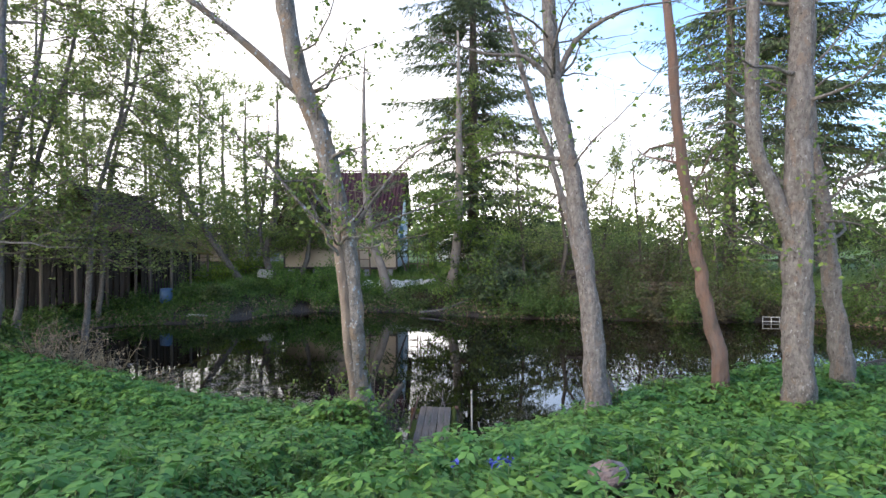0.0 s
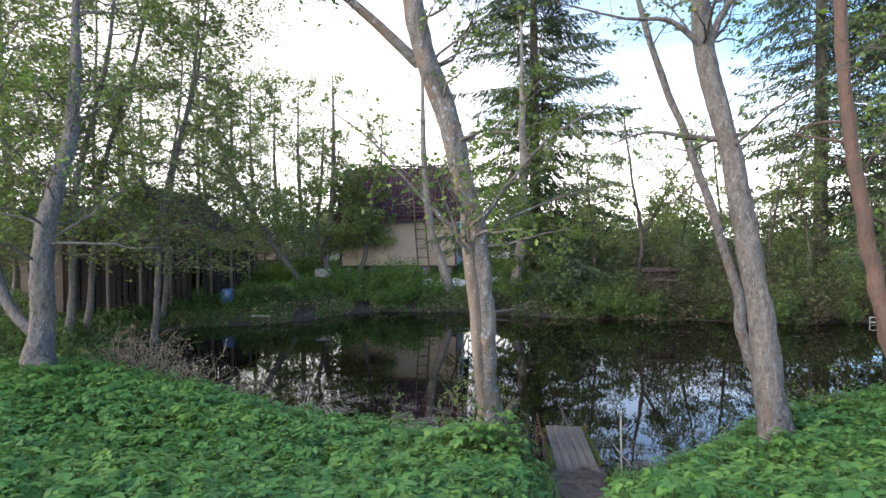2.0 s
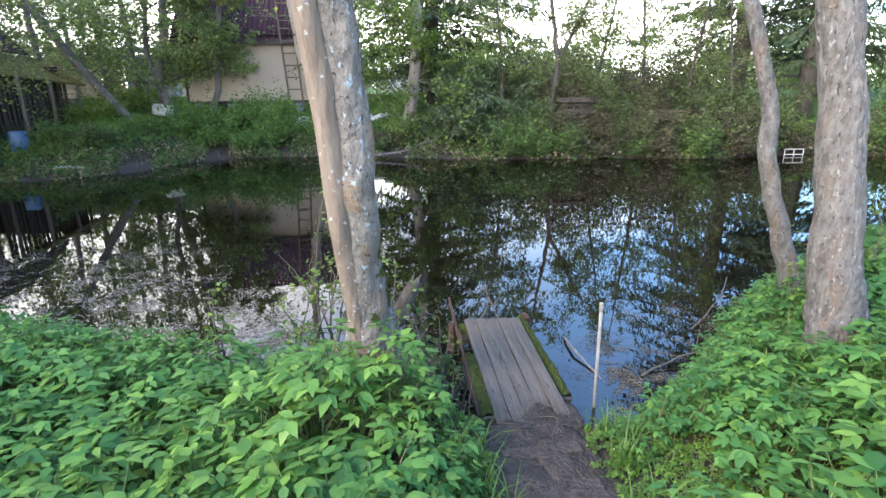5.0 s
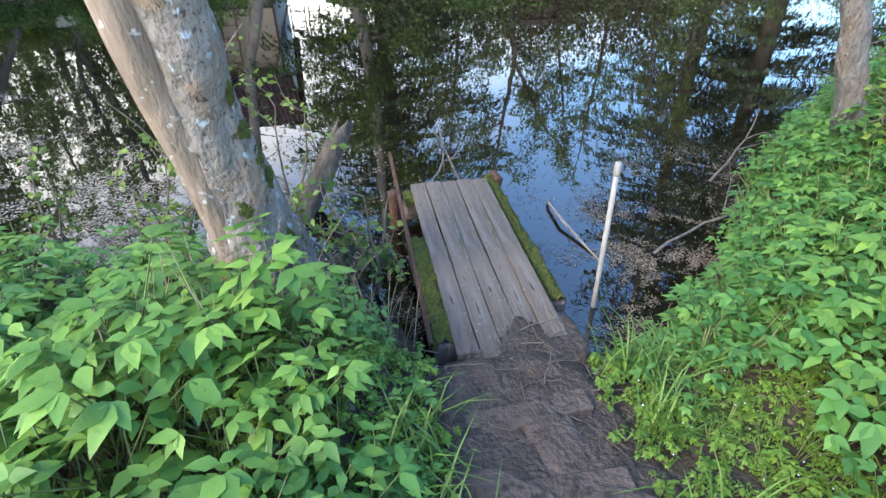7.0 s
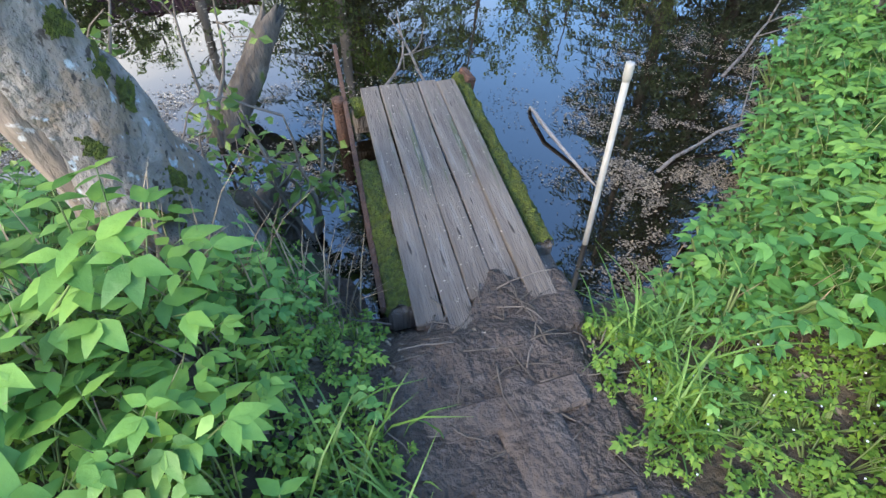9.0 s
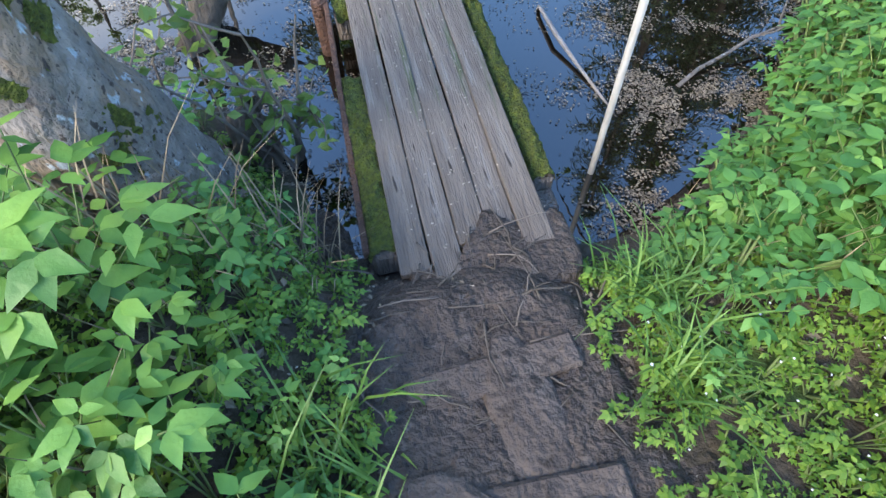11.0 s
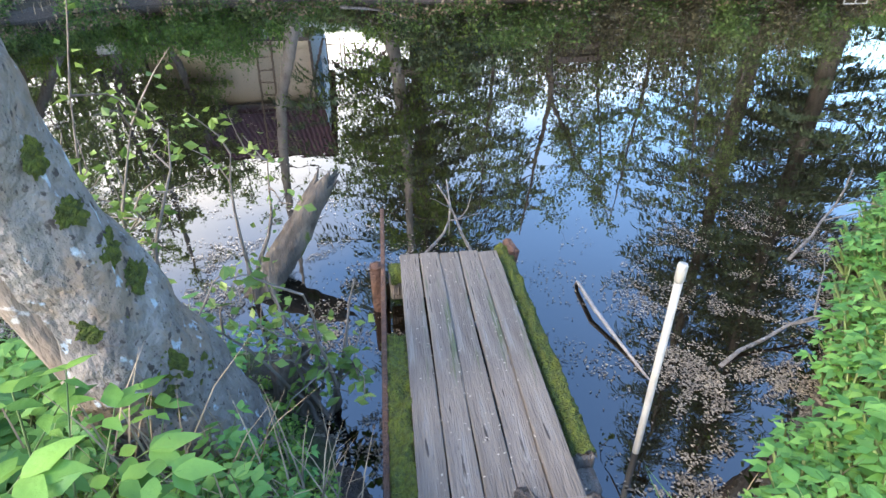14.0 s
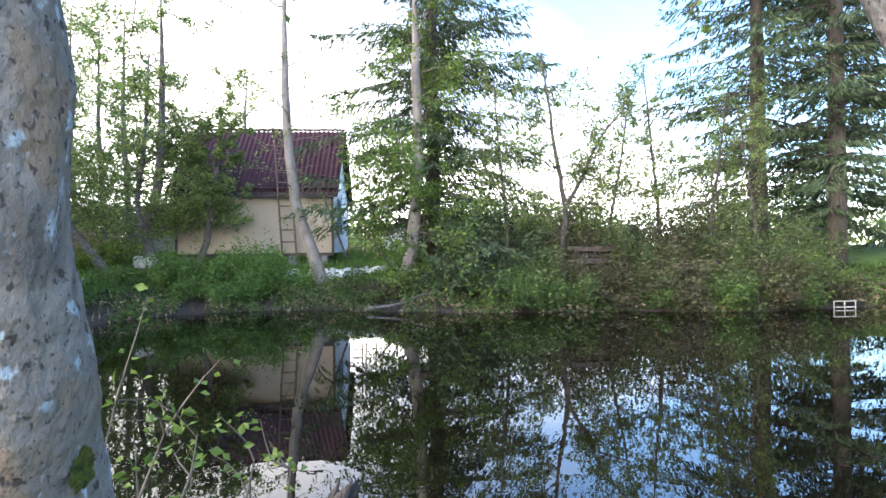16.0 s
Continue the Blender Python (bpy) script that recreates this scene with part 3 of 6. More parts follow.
# trees on the near bank
tree("tree", "mossy lichened split-trunk tree leaning over the pond", [(-1.18, 7.93, 0.05, 0.30), (-1.19, 7.9, 0.5, 0.21), (-1.22, 7.81, 0.9, 0.152), (-1.245, 7.7, 1.4, 0.122), (-1.24, 7.63, 1.8, 0.113), (-1.275, 7.61, 2.5, 0.116),
     (-1.39, 7.58, 3.2, 0.128), (-1.68, 7.47, 4.4, 0.13), (-2.05, 7.33, 5.6, 0.125), (-2.3, 7.2, 7.5, 0.1), (-2.45, 7.1, 9.5, 0.04)],
     M_bark_old, M_leaf, 11, limbs=34, span=(0.36, 1), reach=2.4, rise=0.55, twigs=9, leaves=11, leaf=0.07, limb_r=0.026, low=2.75, single=True,
     stems=[[(-1.26, 7.82, 0.15, 0.12, 1), (-1.27, 7.76, 0.8, 0.085, 1), (-1.345, 7.62, 1.5, 0.076, 1), (-1.385, 7.55, 2.2, 0.078, 1), (-1.47, 7.52, 2.9, 0.068, 1), (-1.5, 7.51, 3.3, 0.045, 1)]],
     set_limbs=[[(-2.02, 7.4, 5.1, 0.07), (-2.8, 7.2, 5.8, 0.05), (-3.7, 7.0, 6.4, 0.035), (-4.8, 6.9, 6.6, 0.015)],
                [(-1.5, 7.7, 2.9, 0.035), (-1.1, 7.75, 3.5, 0.025), (-0.5, 7.6, 4.2, 0.015), (0.2, 7.5, 4.6, 0.006)],
                [(-1.5, 7.7, 2.85, 0.035), (-1.15, 7.9, 3.15, 0.022), (-0.4, 8.1, 3.5, 0.014), (0.5, 8.2, 3.75, 0.006)],
                [(-1.6, 7.7, 3.1, 0.03), (-2.1, 7.8, 3.6, 0.022), (-2.7, 7.8, 4.3, 0.014), (-3.4, 7.8, 4.8, 0.006)]])
tree("tree", "straight grey-barked tree beside the muddy path", [(2.27, 7.68, 0.1, 0.30), (2.26, 7.69, 0.55, 0.215), (2.23, 7.76, 1.0, 0.172), (2.2, 7.9, 1.8, 0.15), (2.1, 8.1, 3.0, 0.14), (1.95, 8.35, 4.4, 0.13),
     (1.77, 8.54, 5.5, 0.13), (1.65, 8.65, 7.5, 0.1), (1.5, 8.8, 10, 0.04)],
     M_bark, M_leaf, 12, limbs=24, span=(0.5, 1), reach=2.8, twigs=8, leaves=7, low=3.9, single=True, leaf=0.075, limb_r=0.028,
     set_limbs=[[(1.77, 8.54, 5.45, 0.06), (2.1, 8.5, 6.2, 0.045), (2.8, 8.3, 6.6, 0.025), (3.6, 8.2, 6.7, 0.01)],
                [(1.8, 8.5, 5.5, 0.05), (1.3, 8.5, 5.95, 0.035), (0.7, 8.5, 6.0, 0.02), (-0.2, 8.6, 6.3, 0.01)],
                [(1.95, 8.35, 4.3, 0.045), (1.5, 8.4, 4.35, 0.035), (1.0, 8.5, 4.45, 0.02), (0.5, 8.6, 4.3, 0.008)]])
tree("tree", "slender crooked young tree behind a thicker trunk", [(2.86, 8.7, -0.1, 0.12), (2.62, 8.78, 0.9, 0.085), (2.38, 8.88, 1.7, 0.075), (2.38, 9.0, 2.35, 0.07), (2.0, 9.5, 4.2, 0.058), (1.5, 9.8, 6, 0.05), (1.0, 10, 8, 0.02)],
     M_bark, M_leaf, 13, limbs=14, span=(0.4, 1), reach=1.8, low=3.2, single=True, leaves=6, leaf=0.07, limb_r=0.018)
tree("pine", "slim pine with peeling reddish bark", [(4.8, 9.1, 0.1, 0.18), (4.68, 9.13, 1.2, 0.13), (4.42, 9.19, 2.49, 0.105), (4.2, 9.2, 3.8, 0.092), (3.95, 9.1, 5.5, 0.082), (3.6, 9.1, 9, 0.05)],
     M_bark_red, M_leaf, 14, low=3.4, single=True, limbs=9, span=(0.5, 1), reach=1.6, leaves=4, leaf=0.06, limb_r=0.022)
tree("tree", "thick grey two-stemmed tree on the bank", [(5.15, 7.7, 0.1, 0.28), (5.1, 7.65, 0.9, 0.205), (5.07, 7.65, 2.5, 0.185), (5.06, 7.65, 4.2, 0.17), (5.12, 7.65, 6.4, 0.14), (5.15, 7.65, 9.5, 0.06)],
     M_bark, M_leaf, 15, low=4.0, single=True, twigs=8, limbs=16, span=(0.5, 1), reach=2.6, leaves=7, leaf=0.075,
     stems=[[(5.03, 7.65, 3.0, 0.13), (4.72, 7.65, 3.75, 0.11), (4.44, 7.65, 4.5, 0.105), (4.42, 7.65, 6.4, 0.085), (4.5, 7.65, 9, 0.04)]])
tree("tree", "grey tree leaning slightly over the bank", [(6.95, 9.15, 0.2, 0.22), (6.85, 9.2, 1.2, 0.165), (6.65, 9.3, 3.2, 0.135), (6.3, 9.3, 5.5, 0.11), (6.0, 9.3, 9, 0.05)],
     M_bark, M_leaf, 16, limbs=34, low=2.2, single=True, twigs=9, span=(0.3, 1), reach=3.4, leaves=16, leaf=0.08)
tree("tree", "grey forked tree at the head of the dry thicket", [(-8.95, 9.8, 0.8, 0.27), (-9.0, 9.95, 1.6, 0.19), (-9.05, 10.05, 3.0, 0.165), (-9.3, 10.9, 4.6, 0.14), (-9.55, 11.5, 5.8, 0.12), (-9.8, 12, 9, 0.05)],
     M_bark, M_leaf, 17, limbs=40, low=2.6, single=True, twigs=9, span=(0.3, 1), reach=3.2, leaves=16, leaf=0.08,
     stems=[[(-8.95, 9.9, 1.3, 0.1), (-9.7, 9.9, 2.2, 0.09), (-10.2, 10.2, 4.0, 0.07), (-10.3, 10.4, 7, 0.03)]])

# alders on the left shore
for i, (x, y, hh, lx) in enumerate([(-11.2, 16.6, 9, 1.2), (-12.9, 19.9, 11, 1.4), (-13.0, 16.2, 10, 1.6), (-18.3, 23.9, 12, 0.3), (-12.3, 14.6, 9, 1.2),
                                    (-18.4, 14.2, 12, 0.0), (-14.6, 14.4, 11, 0.2), (-19.8, 21.2, 12, 0.0), (-16.4, 15.4, 12, 0.0), (-17.3, 27.6, 10, 0.8), (-14.2, 12.0, 11, 0.0), (-20.5, 18.5, 12, 0.0)]):
    z = land1(x, y)
    hh = hh * 1.35
    tree("alder", "slender alder with drooping early leaves at the pond", [(x, y, z - 0.15, 0.14), (x + 0.05 * lx + 0.1, y, z + 1.2, 0.09), (x + 0.5 * lx - 0.15, y - 0.1, z + hh * 0.35, 0.075), (x + 1.3 * lx, y - 0.3, z + hh * 0.65, 0.05), (x + 1.6 * lx, y - 0.3, z + hh, 0.015)],
         M_bark, M_leaf_alder, 40 + i, limbs=48, span=(0.18, 1), reach=4.4, rise=0.04, twigs=11, leaves=25, leaf=0.105, low=z + 1.8, lift=-0.03, flat=0.7, scatter=0.12, group="shore alders", sides=6)

# trees on the far bank
tree("tree", "tree leaning far over, growing from the waterline", [(-9.05, 25.7, 0.0, 0.26), (-9.5, 25.6, 0.9, 0.19), (-10.5, 25.5, 2.4, 0.16), (-11.8, 25.2, 4.6, 0.13), (-12.8, 25.0, 6.8, 0.1), (-13.3, 25, 9, 0.04)],
     M_bark, M_leaf_far, 60, limbs=34, span=(0.45, 1), reach=2.8, twigs=9, leaves=22, leaf=0.11)
tree("tree", "tree of several stems beside a white box", [(-8.05, 26.5, 0.1, 0.28), (-8.35, 26.5, 1.1, 0.2), (-8.75, 26.5, 2.4, 0.17), (-8.35, 26.5, 4.4, 0.15), (-8.2, 26.5, 7, 0.11), (-8.2, 26.5, 11, 0.03)],
     M_bark, M_leaf_far, 61, limbs=60, span=(0.33, 1), reach=3.0, twigs=10, leaves=34, leaf=0.11,
     stems=[[(-8.7, 26.5, 2.2, 0.1), (-9.1, 26.6, 3.6, 0.09), (-8.9, 26.7, 5.6, 0.08), (-8.7, 26.7, 9, 0.03)]])
tree("tree", "small crooked tree with a dense leafy head", [(-7.25, 26.6, 0.2, 0.17), (-7.2, 26.6, 1.0, 0.13), (-6.8, 26.6, 2.2, 0.12), (-6.55, 26.6, 3.6, 0.11), (-6.4, 26.6, 5.2, 0.08), (-6.2, 26.6, 7.0, 0.03)],
     M_bark, M_leaf_far, 62, limbs=52, span=(0.48, 0.98), reach=2.0, twigs=10, leaves=30, leaf=0.12)
tree("birch", "pale crooked birch before the beige house", [(-2.6, 25.3, 0.2, 0.29), (-2.65, 25.3, 0.9, 0.25), (-2.95, 25.3, 2.0, 0.2), (-3.4, 25.3, 3.4, 0.18), (-3.62, 25.3, 5.4, 0.16), (-3.75, 25.3, 8, 0.12), (-3.7, 25.3, 12, 0.03)],
     M_bark_birch, M_leaf_far, 63, limbs=18, span=(0.55, 1), reach=2.4, twigs=7, leaves=10, leaf=0.09)
tree("tree", "grey trunk standing close before a spruce", [(0.2, 25.2, 0.0, 0.36), (0.3, 25.2, 0.7, 0.27), (0.6, 25.2, 2.5, 0.22), (0.75, 25.2, 5, 0.19), (0.75, 25.2, 8, 0.15), (0.7, 25.2, 13, 0.04)],
     M_bark_birch, M_leaf, 64, limbs=56, span=(0.2, 1), reach=3.4, twigs=10, leaves=32, leaf=0.11)
tree("tree", "thin forked sapling on the overgrown bank", [(5.1, 22.9, 0.3, 0.12), (5.12, 22.9, 1.8, 0.1), (5.25, 22.9, 3.1, 0.085), (4.95, 22.9, 5, 0.06), (4.6, 23, 8, 0.02)],
     M_bark_dark, M_leaf_far, 65, limbs=50, span=(0.35, 1), reach=2.6, twigs=11, leaves=22, leaf=0.09,
     stems=[[(5.25, 22.9, 3.05, 0.07), (5.9, 22.9, 4.2, 0.06), (6.5, 22.9, 5.4, 0.04), (7.6, 23, 6.6, 0.015)]], limb_r=0.02)
for i, (x, y, hh, lx) in enumerate([(3.6, 23.8, 6.5, -0.4), (6.9, 23.4, 6.0, 0.8), (8.6, 23.2, 7.0, -0.5), (10.2, 23.0, 6.0, 0.7), (11.6, 22.6, 5.5, -0.6)]):
    z = land1(x, y)
    tree("sapling_tree", "thin airy young tree on the overgrown bank", [(x, y, z - 0.1, 0.07), (x + 0.1 * lx, y, z + hh * 0.3, 0.055), (x + 0.6 * lx, y, z + hh * 0.65, 0.035), (x + lx, y, z + hh, 0.012)],
         M_bark_dark, M_leaf_far, 700 + i, limbs=34, span=(0.3, 1), reach=1.9, rise=0.7, twigs=10, leaves=17, leaf=0.085, limb_r=0.016, group="young bank trees", sides=6)
for i, (x, y, hh) in enumerate([(-11.2, 30.5, 10.5), (-13.9, 34, 11), (-15.5, 31.5, 11), (-7.2, 34.5, 9), (-18.5, 34, 11), (-22, 31, 11), (-26, 28, 11), (-16.5, 36.5, 13), (-20.5, 37, 13), (-24.5, 35, 13), (-20, 30, 12)]):
    z = land1(x, y)
    tree("tree", "tall light-green tree behind the pond", [(x, y, z - 0.1, 0.18), (x + 0.1, y, z + 2, 0.14), (x - 0.1, y, z + hh * 0.6, 0.09), (x, y, z + hh, 0.02)],
         M_bark, M_leaf_far, 80 + i, limbs=46, span=(0.2, 1), reach=3.0, twigs=9, leaves=18, leaf=0.13, group="trees behind the pond", sides=6)

spruce((1.55, 27.6, land1(1.55, 27.6)), 27, 5.3, 5, "tall spruce with drooping boughs behind a grey trunk", low=0.05, tiers=64, trunk_r=0.30, dens=2.5)
spruce((13.2, 24.6, land1(13.2, 24.6)), 27, 4.6, 6, "tall dark spruce at the pond's far corner", low=0.10, tiers=48, trunk_r=0.30, dens=1.6)
spruce((15.0, 23.2, land1(15.0, 23.2)), 26, 4.2, 7, "tall dark spruce leaning slightly", low=0.12, tiers=44, trunk_r=0.30, dens=1.6, lean=0.01)
spruce((17.3, 25.5, land1(17.3, 25.5)), 26, 4.6, 8, "dark spruce at the edge of the garden", low=0.05, tiers=52, trunk_r=0.26, dens=1.9)
spruce((19.5, 21.0, land1(19.5, 21.0)), 24, 4.6, 9, "dark spruce at the side of the pond", low=0.05, tiers=52, trunk_r=0.26, dens=1.9)

# shrubs along the far bank: x, y, radius, height, kind
KINDS = {"d": (M_leaf_dark, "dense dark green bush on the bank"), "l": (M_bush, "light green leafy bush on the bank"), "b": (M_leaf_lawn, "bright yellow-green bush on the bank"), "n": (M_needle, "low drooping spruce growth at the water"), "g": (M_nettle, "fresh green nettles and brambles below the house"), "t": (M_thicket, "half-bare brown bramble thicket on the bank")}
BUSHES = [(-7.3, 25.2, 0.9, 1.2, "g"), (-6.1, 25.3, 1.0, 1.4, "g"), (-4.9, 25.6, 1.0, 1.7, "g"), (-4.0, 25.3, 0.9, 1.5, "g"), (-5.5, 24.3, 0.8, 0.9, "g"), (-3.4, 24.4, 0.7, 0.7, "l"),
          (-10.6, 25.6, 1.1, 1.2, "b"), (-11.8, 26.5, 1.2, 1.2, "b"), (-9.8, 27.0, 1.0, 1.3, "b"), (-12.8, 24.8, 1.0, 0.6, "d"), (-10.8, 22.2, 1.0, 0.8, "d"), (-9.6, 22.6, 0.9, 0.7, "l"), (-13.0, 21.6, 1.2, 0.7, "d"),
          (-13.6, 19.8, 1.2, 0.7, "d"), (-13.6, 17.6, 1.2, 0.8, "d"), (-12.9, 15.4, 1.2, 0.8, "d"), (-11.9, 13.4, 1.2, 0.9, "d"), (-14.9, 22.6, 1.2, 0.7, "d"),
          (-1.2, 23.6, 0.6, 0.6, "l"), (0.9, 23.9, 0.8, 0.9, "n"), (1.9, 23.2, 1.1, 1.4, "n"), (2.9, 23.0, 1.2, 1.8, "n"), (3.6, 22.4, 1.0, 1.3, "d"), (4.4, 22.4, 1.0, 1.7, "l"), (2.4, 24.6, 1.3, 2.4, "n"),
          (5.6, 22.0, 1.0, 1.7, "t"), (6.6, 21.9, 1.0, 1.5, "t"), (7.6, 21.7, 1.0, 1.5, "l"), (8.6, 21.4, 1.1, 1.6, "t"), (9.6, 21.2, 1.0, 1.5, "l"), (10.6, 21.0, 1.0, 1.6, "t"), (11.8, 21.2, 1.0, 1.7, "l"), (13.0, 21.9, 0.9, 1.2, "b"),
          (5.2, 21.5, 0.9, 1.2, "d"), (3.4, 21.8, 0.9, 1.2, "d"), (4.2, 21.6, 0.8, 1.0, "d"), (6.4, 21.3, 0.8, 0.8, "t"), (7.2, 21.2, 0.8, 0.9, "d"), (8.2, 20.9, 0.8, 0.9, "t"), (9.2, 20.5, 0.8, 0.9, "d"), (10.2, 20.4, 0.8, 0.9, "t"), (11.4, 20.7, 0.8, 0.9, "d"), (12.6, 21.0, 0.8, 0.9, "t"),
          (6.0, 23.0, 1.3, 2.2, "t"), (7.4, 23.0, 1.3, 2.1, "l"), (9.0, 22.9, 1.3, 2.3, "t"), (10.6, 22.6, 1.3, 2.2, "l"), (12.4, 22.8, 1.3, 2.2, "l"),
          (-6.6, 24.5, 0.9, 1.0, "g"), (-4.6, 24.7, 0.9, 1.1, "g"), (-3.5, 24.9, 0.8, 1.0, "g"), (-1.8, 24.6, 0.8, 0.8, "l"), (-0.9, 24.2, 0.8, 0.7, "t"), (-0.2, 23.9, 0.7, 0.7, "t"), (-8.7, 24.6, 0.9, 0.6, "d"),
          (6.4, 24.6, 1.4, 2.6, "l"), (8.2, 24.8, 1.4, 2.6, "l"), (10.0, 24.4, 1.5, 2.8, "l"), (11.6, 24.0, 1.4, 2.6, "l"), (4.6, 25.6, 1.4, 2.4, "l"), (15.2, 20.0, 1.2, 1.8, "d"), (16.4, 18.0, 1.3, 2.0, "d"), (16.6, 15.6, 1.3, 2.0, "d"), (14.8, 12.8, 1.2, 1.6, "d"), (12.2, 11.9, 1.1, 1.0, "d"), (17.6, 20.6, 1.5, 3.0, "d")]
for i, (x, y, r, hgt, k) in enumerate(BUSHES):
    shrub((x, y), r, hgt, 100 + i, KINDS[k][0], KINDS[k][1], stems=14, leaves=int(900 + 700 * hgt), leaf=0.10 if k != "n" else 0.14, cloud=1.5, spread=0.9)
for i in range(26):
    rng = np.random.default_rng(500 + i)
    x, y = -2 + i * 1.3 + rng.normal(0, 0.5), 32 + rng.uniform(0, 9)
    if x < 1.5:
        x += 5
    shrub((x, y), 2.0, rng.uniform(1.8, 3.8), 300 + i, M_leaf_far if i % 3 else M_bush, "light green garden bush behind the bank", stems=14, leaves=2000, leaf=0.14, group="garden bushes", cloud=1.6, spread=0.9)
# weeds and dry growth that hang over the far waterline
rng = np.random.default_rng(611)


def bank_weeds(name, label, n, reach_in, top, size, material):
    """Leaves standing thick on the strip of bank next to the water."""
    px, py = rng.uniform(-14, 16.5, n), rng.uniform(12.5, 26.5, n)
    dd = shore_dist(px, py)
    keep = (dd > -0.12) & (dd < reach_in) & (py > 10.5 + 0.45 * np.abs(px)) & (np.hypot(px - 12.5, py - 20.4) > 0.7) & (np.sin(2.1 * px + 1.3 * py) + np.sin(3.3 * px) > -1.1 + 0.6 * rng.random(n))
    px, py = px[keep], py[keep]
    z = np.maximum(land(px, py), 0) + rng.random(len(px)) ** 1.7 * top * np.where(px < -8.5, 0.5, 1.0) * (0.6 + 0.4 * np.sin(1.9 * px))
    v, f = leaf_quads(np.stack([px, py, z + 0.02], -1), size, rng, 0.55, 0.3, 0.15)
    tagged(put(name, mesh_np(name, v, f, material, smooth=False)), label, "weeds", kind="stuff")


bank_weeds("bank_weeds", "tangled green weeds along the far waterline", 190000, 3.2, 0.75, 0.10, M_leaf_dark)
bank_weeds("dead_growth", "brown dead growth along the far waterline", 60000, 1.5, 0.45, 0.12, M_dry)
n = 42000
px, py = rng.uniform(-27, -9.5, n), rng.uniform(10.5, 27, n)
dd = shore_dist(px, py)
keep = (dd > 0.1) & (py < 24.6) & ((px < -12.6) | (py < 22.6)) & (np.hypot(px + 9, py - 10) > 0.8)
px, py = px[keep], py[keep]
v, f = leaf_quads(np.stack([px, py, land(px, py) + rng.random(len(px)) ** 1.6 * 0.45 * (0.6 + 0.4 * np.sin(1.7 * px + py))], -1), 0.13, rng, 0.55, 0.35, 0.1)
tagged(put("understorey", mesh_np("understorey", v, f, M_leaf_dark, smooth=False)), "low dark undergrowth beneath the alders", "weeds", kind="stuff")
# brown thicket, saplings
for i, (x, y, r, hgt) in enumerate([(-7.6, 10.9, 0.9, 1.1), (-6.7, 10.6, 0.7, 0.8), (-8.6, 11.6, 1.0, 1.2), (-5.4, 9.9, 0.5, 0.5)]):
    shrub((x, y), r, hgt, 400 + i, M_dry, "tangled dry brown thicket at the water", stems=26, leaves=420, leaf=0.05, name="thicket", bark=M_dry, cloud=1.0)
for i, (x, y, r, hgt, n) in enumerate([(-1.55, 8.75, 0.3, 1.15, 4), (-1.15, 9.0, 0.15, 1.2, 2), (-0.75, 8.2, 0.3, 0.75, 5), (-1.8, 8.7, 0.3, 0.9, 4), (-2.6, 9.1, 0.3, 0.6, 4), (2.6, 8.2, 0.35, 0.7, 6), (3.6, 8.9, 0.4, 0.8, 6)]):
    shrub((x, y, max(0.0, land1(x, y)) - 0.03), r, hgt, 420 + i, M_leaf, "thin leafy sapling shoots at the water's edge", stems=n, leaves=40 * n, leaf=0.055, name="sapling", group="saplings", cloud=0.5)

# distant wood
rng = np.random.default_rng(77)
c = []
for i in range(150):
    a = rng.uniform(-1.45, 1.45)
    R = rng.uniform(95, 150)
    p0 = np.array([R * math.sin(a), R * math.cos(a), 2.0])
    hh = rng.uniform(4, 9)
    c.append(p0 + rng.normal(0, 1, (260, 3)) * np.array([2.6, 2.6, hh * 0.3]) + np.array([0, 0, hh * 0.45]))
c = np.vstack(c)
c[:, 2] = np.abs(c[:, 2] - 2) + 2
v, f = leaf_quads(c, 1.0, rng, 0.8, 0.3)
tagged(put("distant_wood", mesh_np("distant_wood", v, f, M_leaf_far, smooth=False)), "low line of distant trees beyond the garden", "trees", kind="stuff")

# ---- buildings ----


def siding(bm, x0, x1, z0, z1, y, pitch=0.14, lap=0.018):
    """Lapped boards on a wall that faces -y."""
    z = z0
    while z < z1 - 0.01:
        t = min(z + pitch, z1)
        a = [bm.verts.new(p) for p in ((x0, y - lap, z), (x1, y - lap, z), (x1, y, t), (x0, y, t))]
        bm.faces.new(a)
        b = [bm.verts.new(p) for p in ((x0, y, z), (x1, y, z))]
        bm.faces.new((b[0], b[1], a[1], a[0]))
        z = t
    return bm


def corrugated(bm, w, l, pitch=0.19, amp=0.03, thick=0.02):
    """A corrugated sheet w wide (x) and l long (y), ribs along y."""
    n = int(w / pitch) * 6
    rows = []
    for dz in (0, -thick):
        for yy in (0, l):
            rows.append([bm.verts.new((-w / 2 + w * i / n, yy, amp * math.sin(2 * math.pi * i / 6) + dz)) for i in range(n + 1)])
    for i in range(n):
        bm.faces.new((rows[0][i], rows[0][i + 1], rows[1][i + 1], rows[1][i]))
        bm.faces.new((rows[2][i + 1], rows[2][i], rows[3][i], rows[3][i + 1]))
    return bm


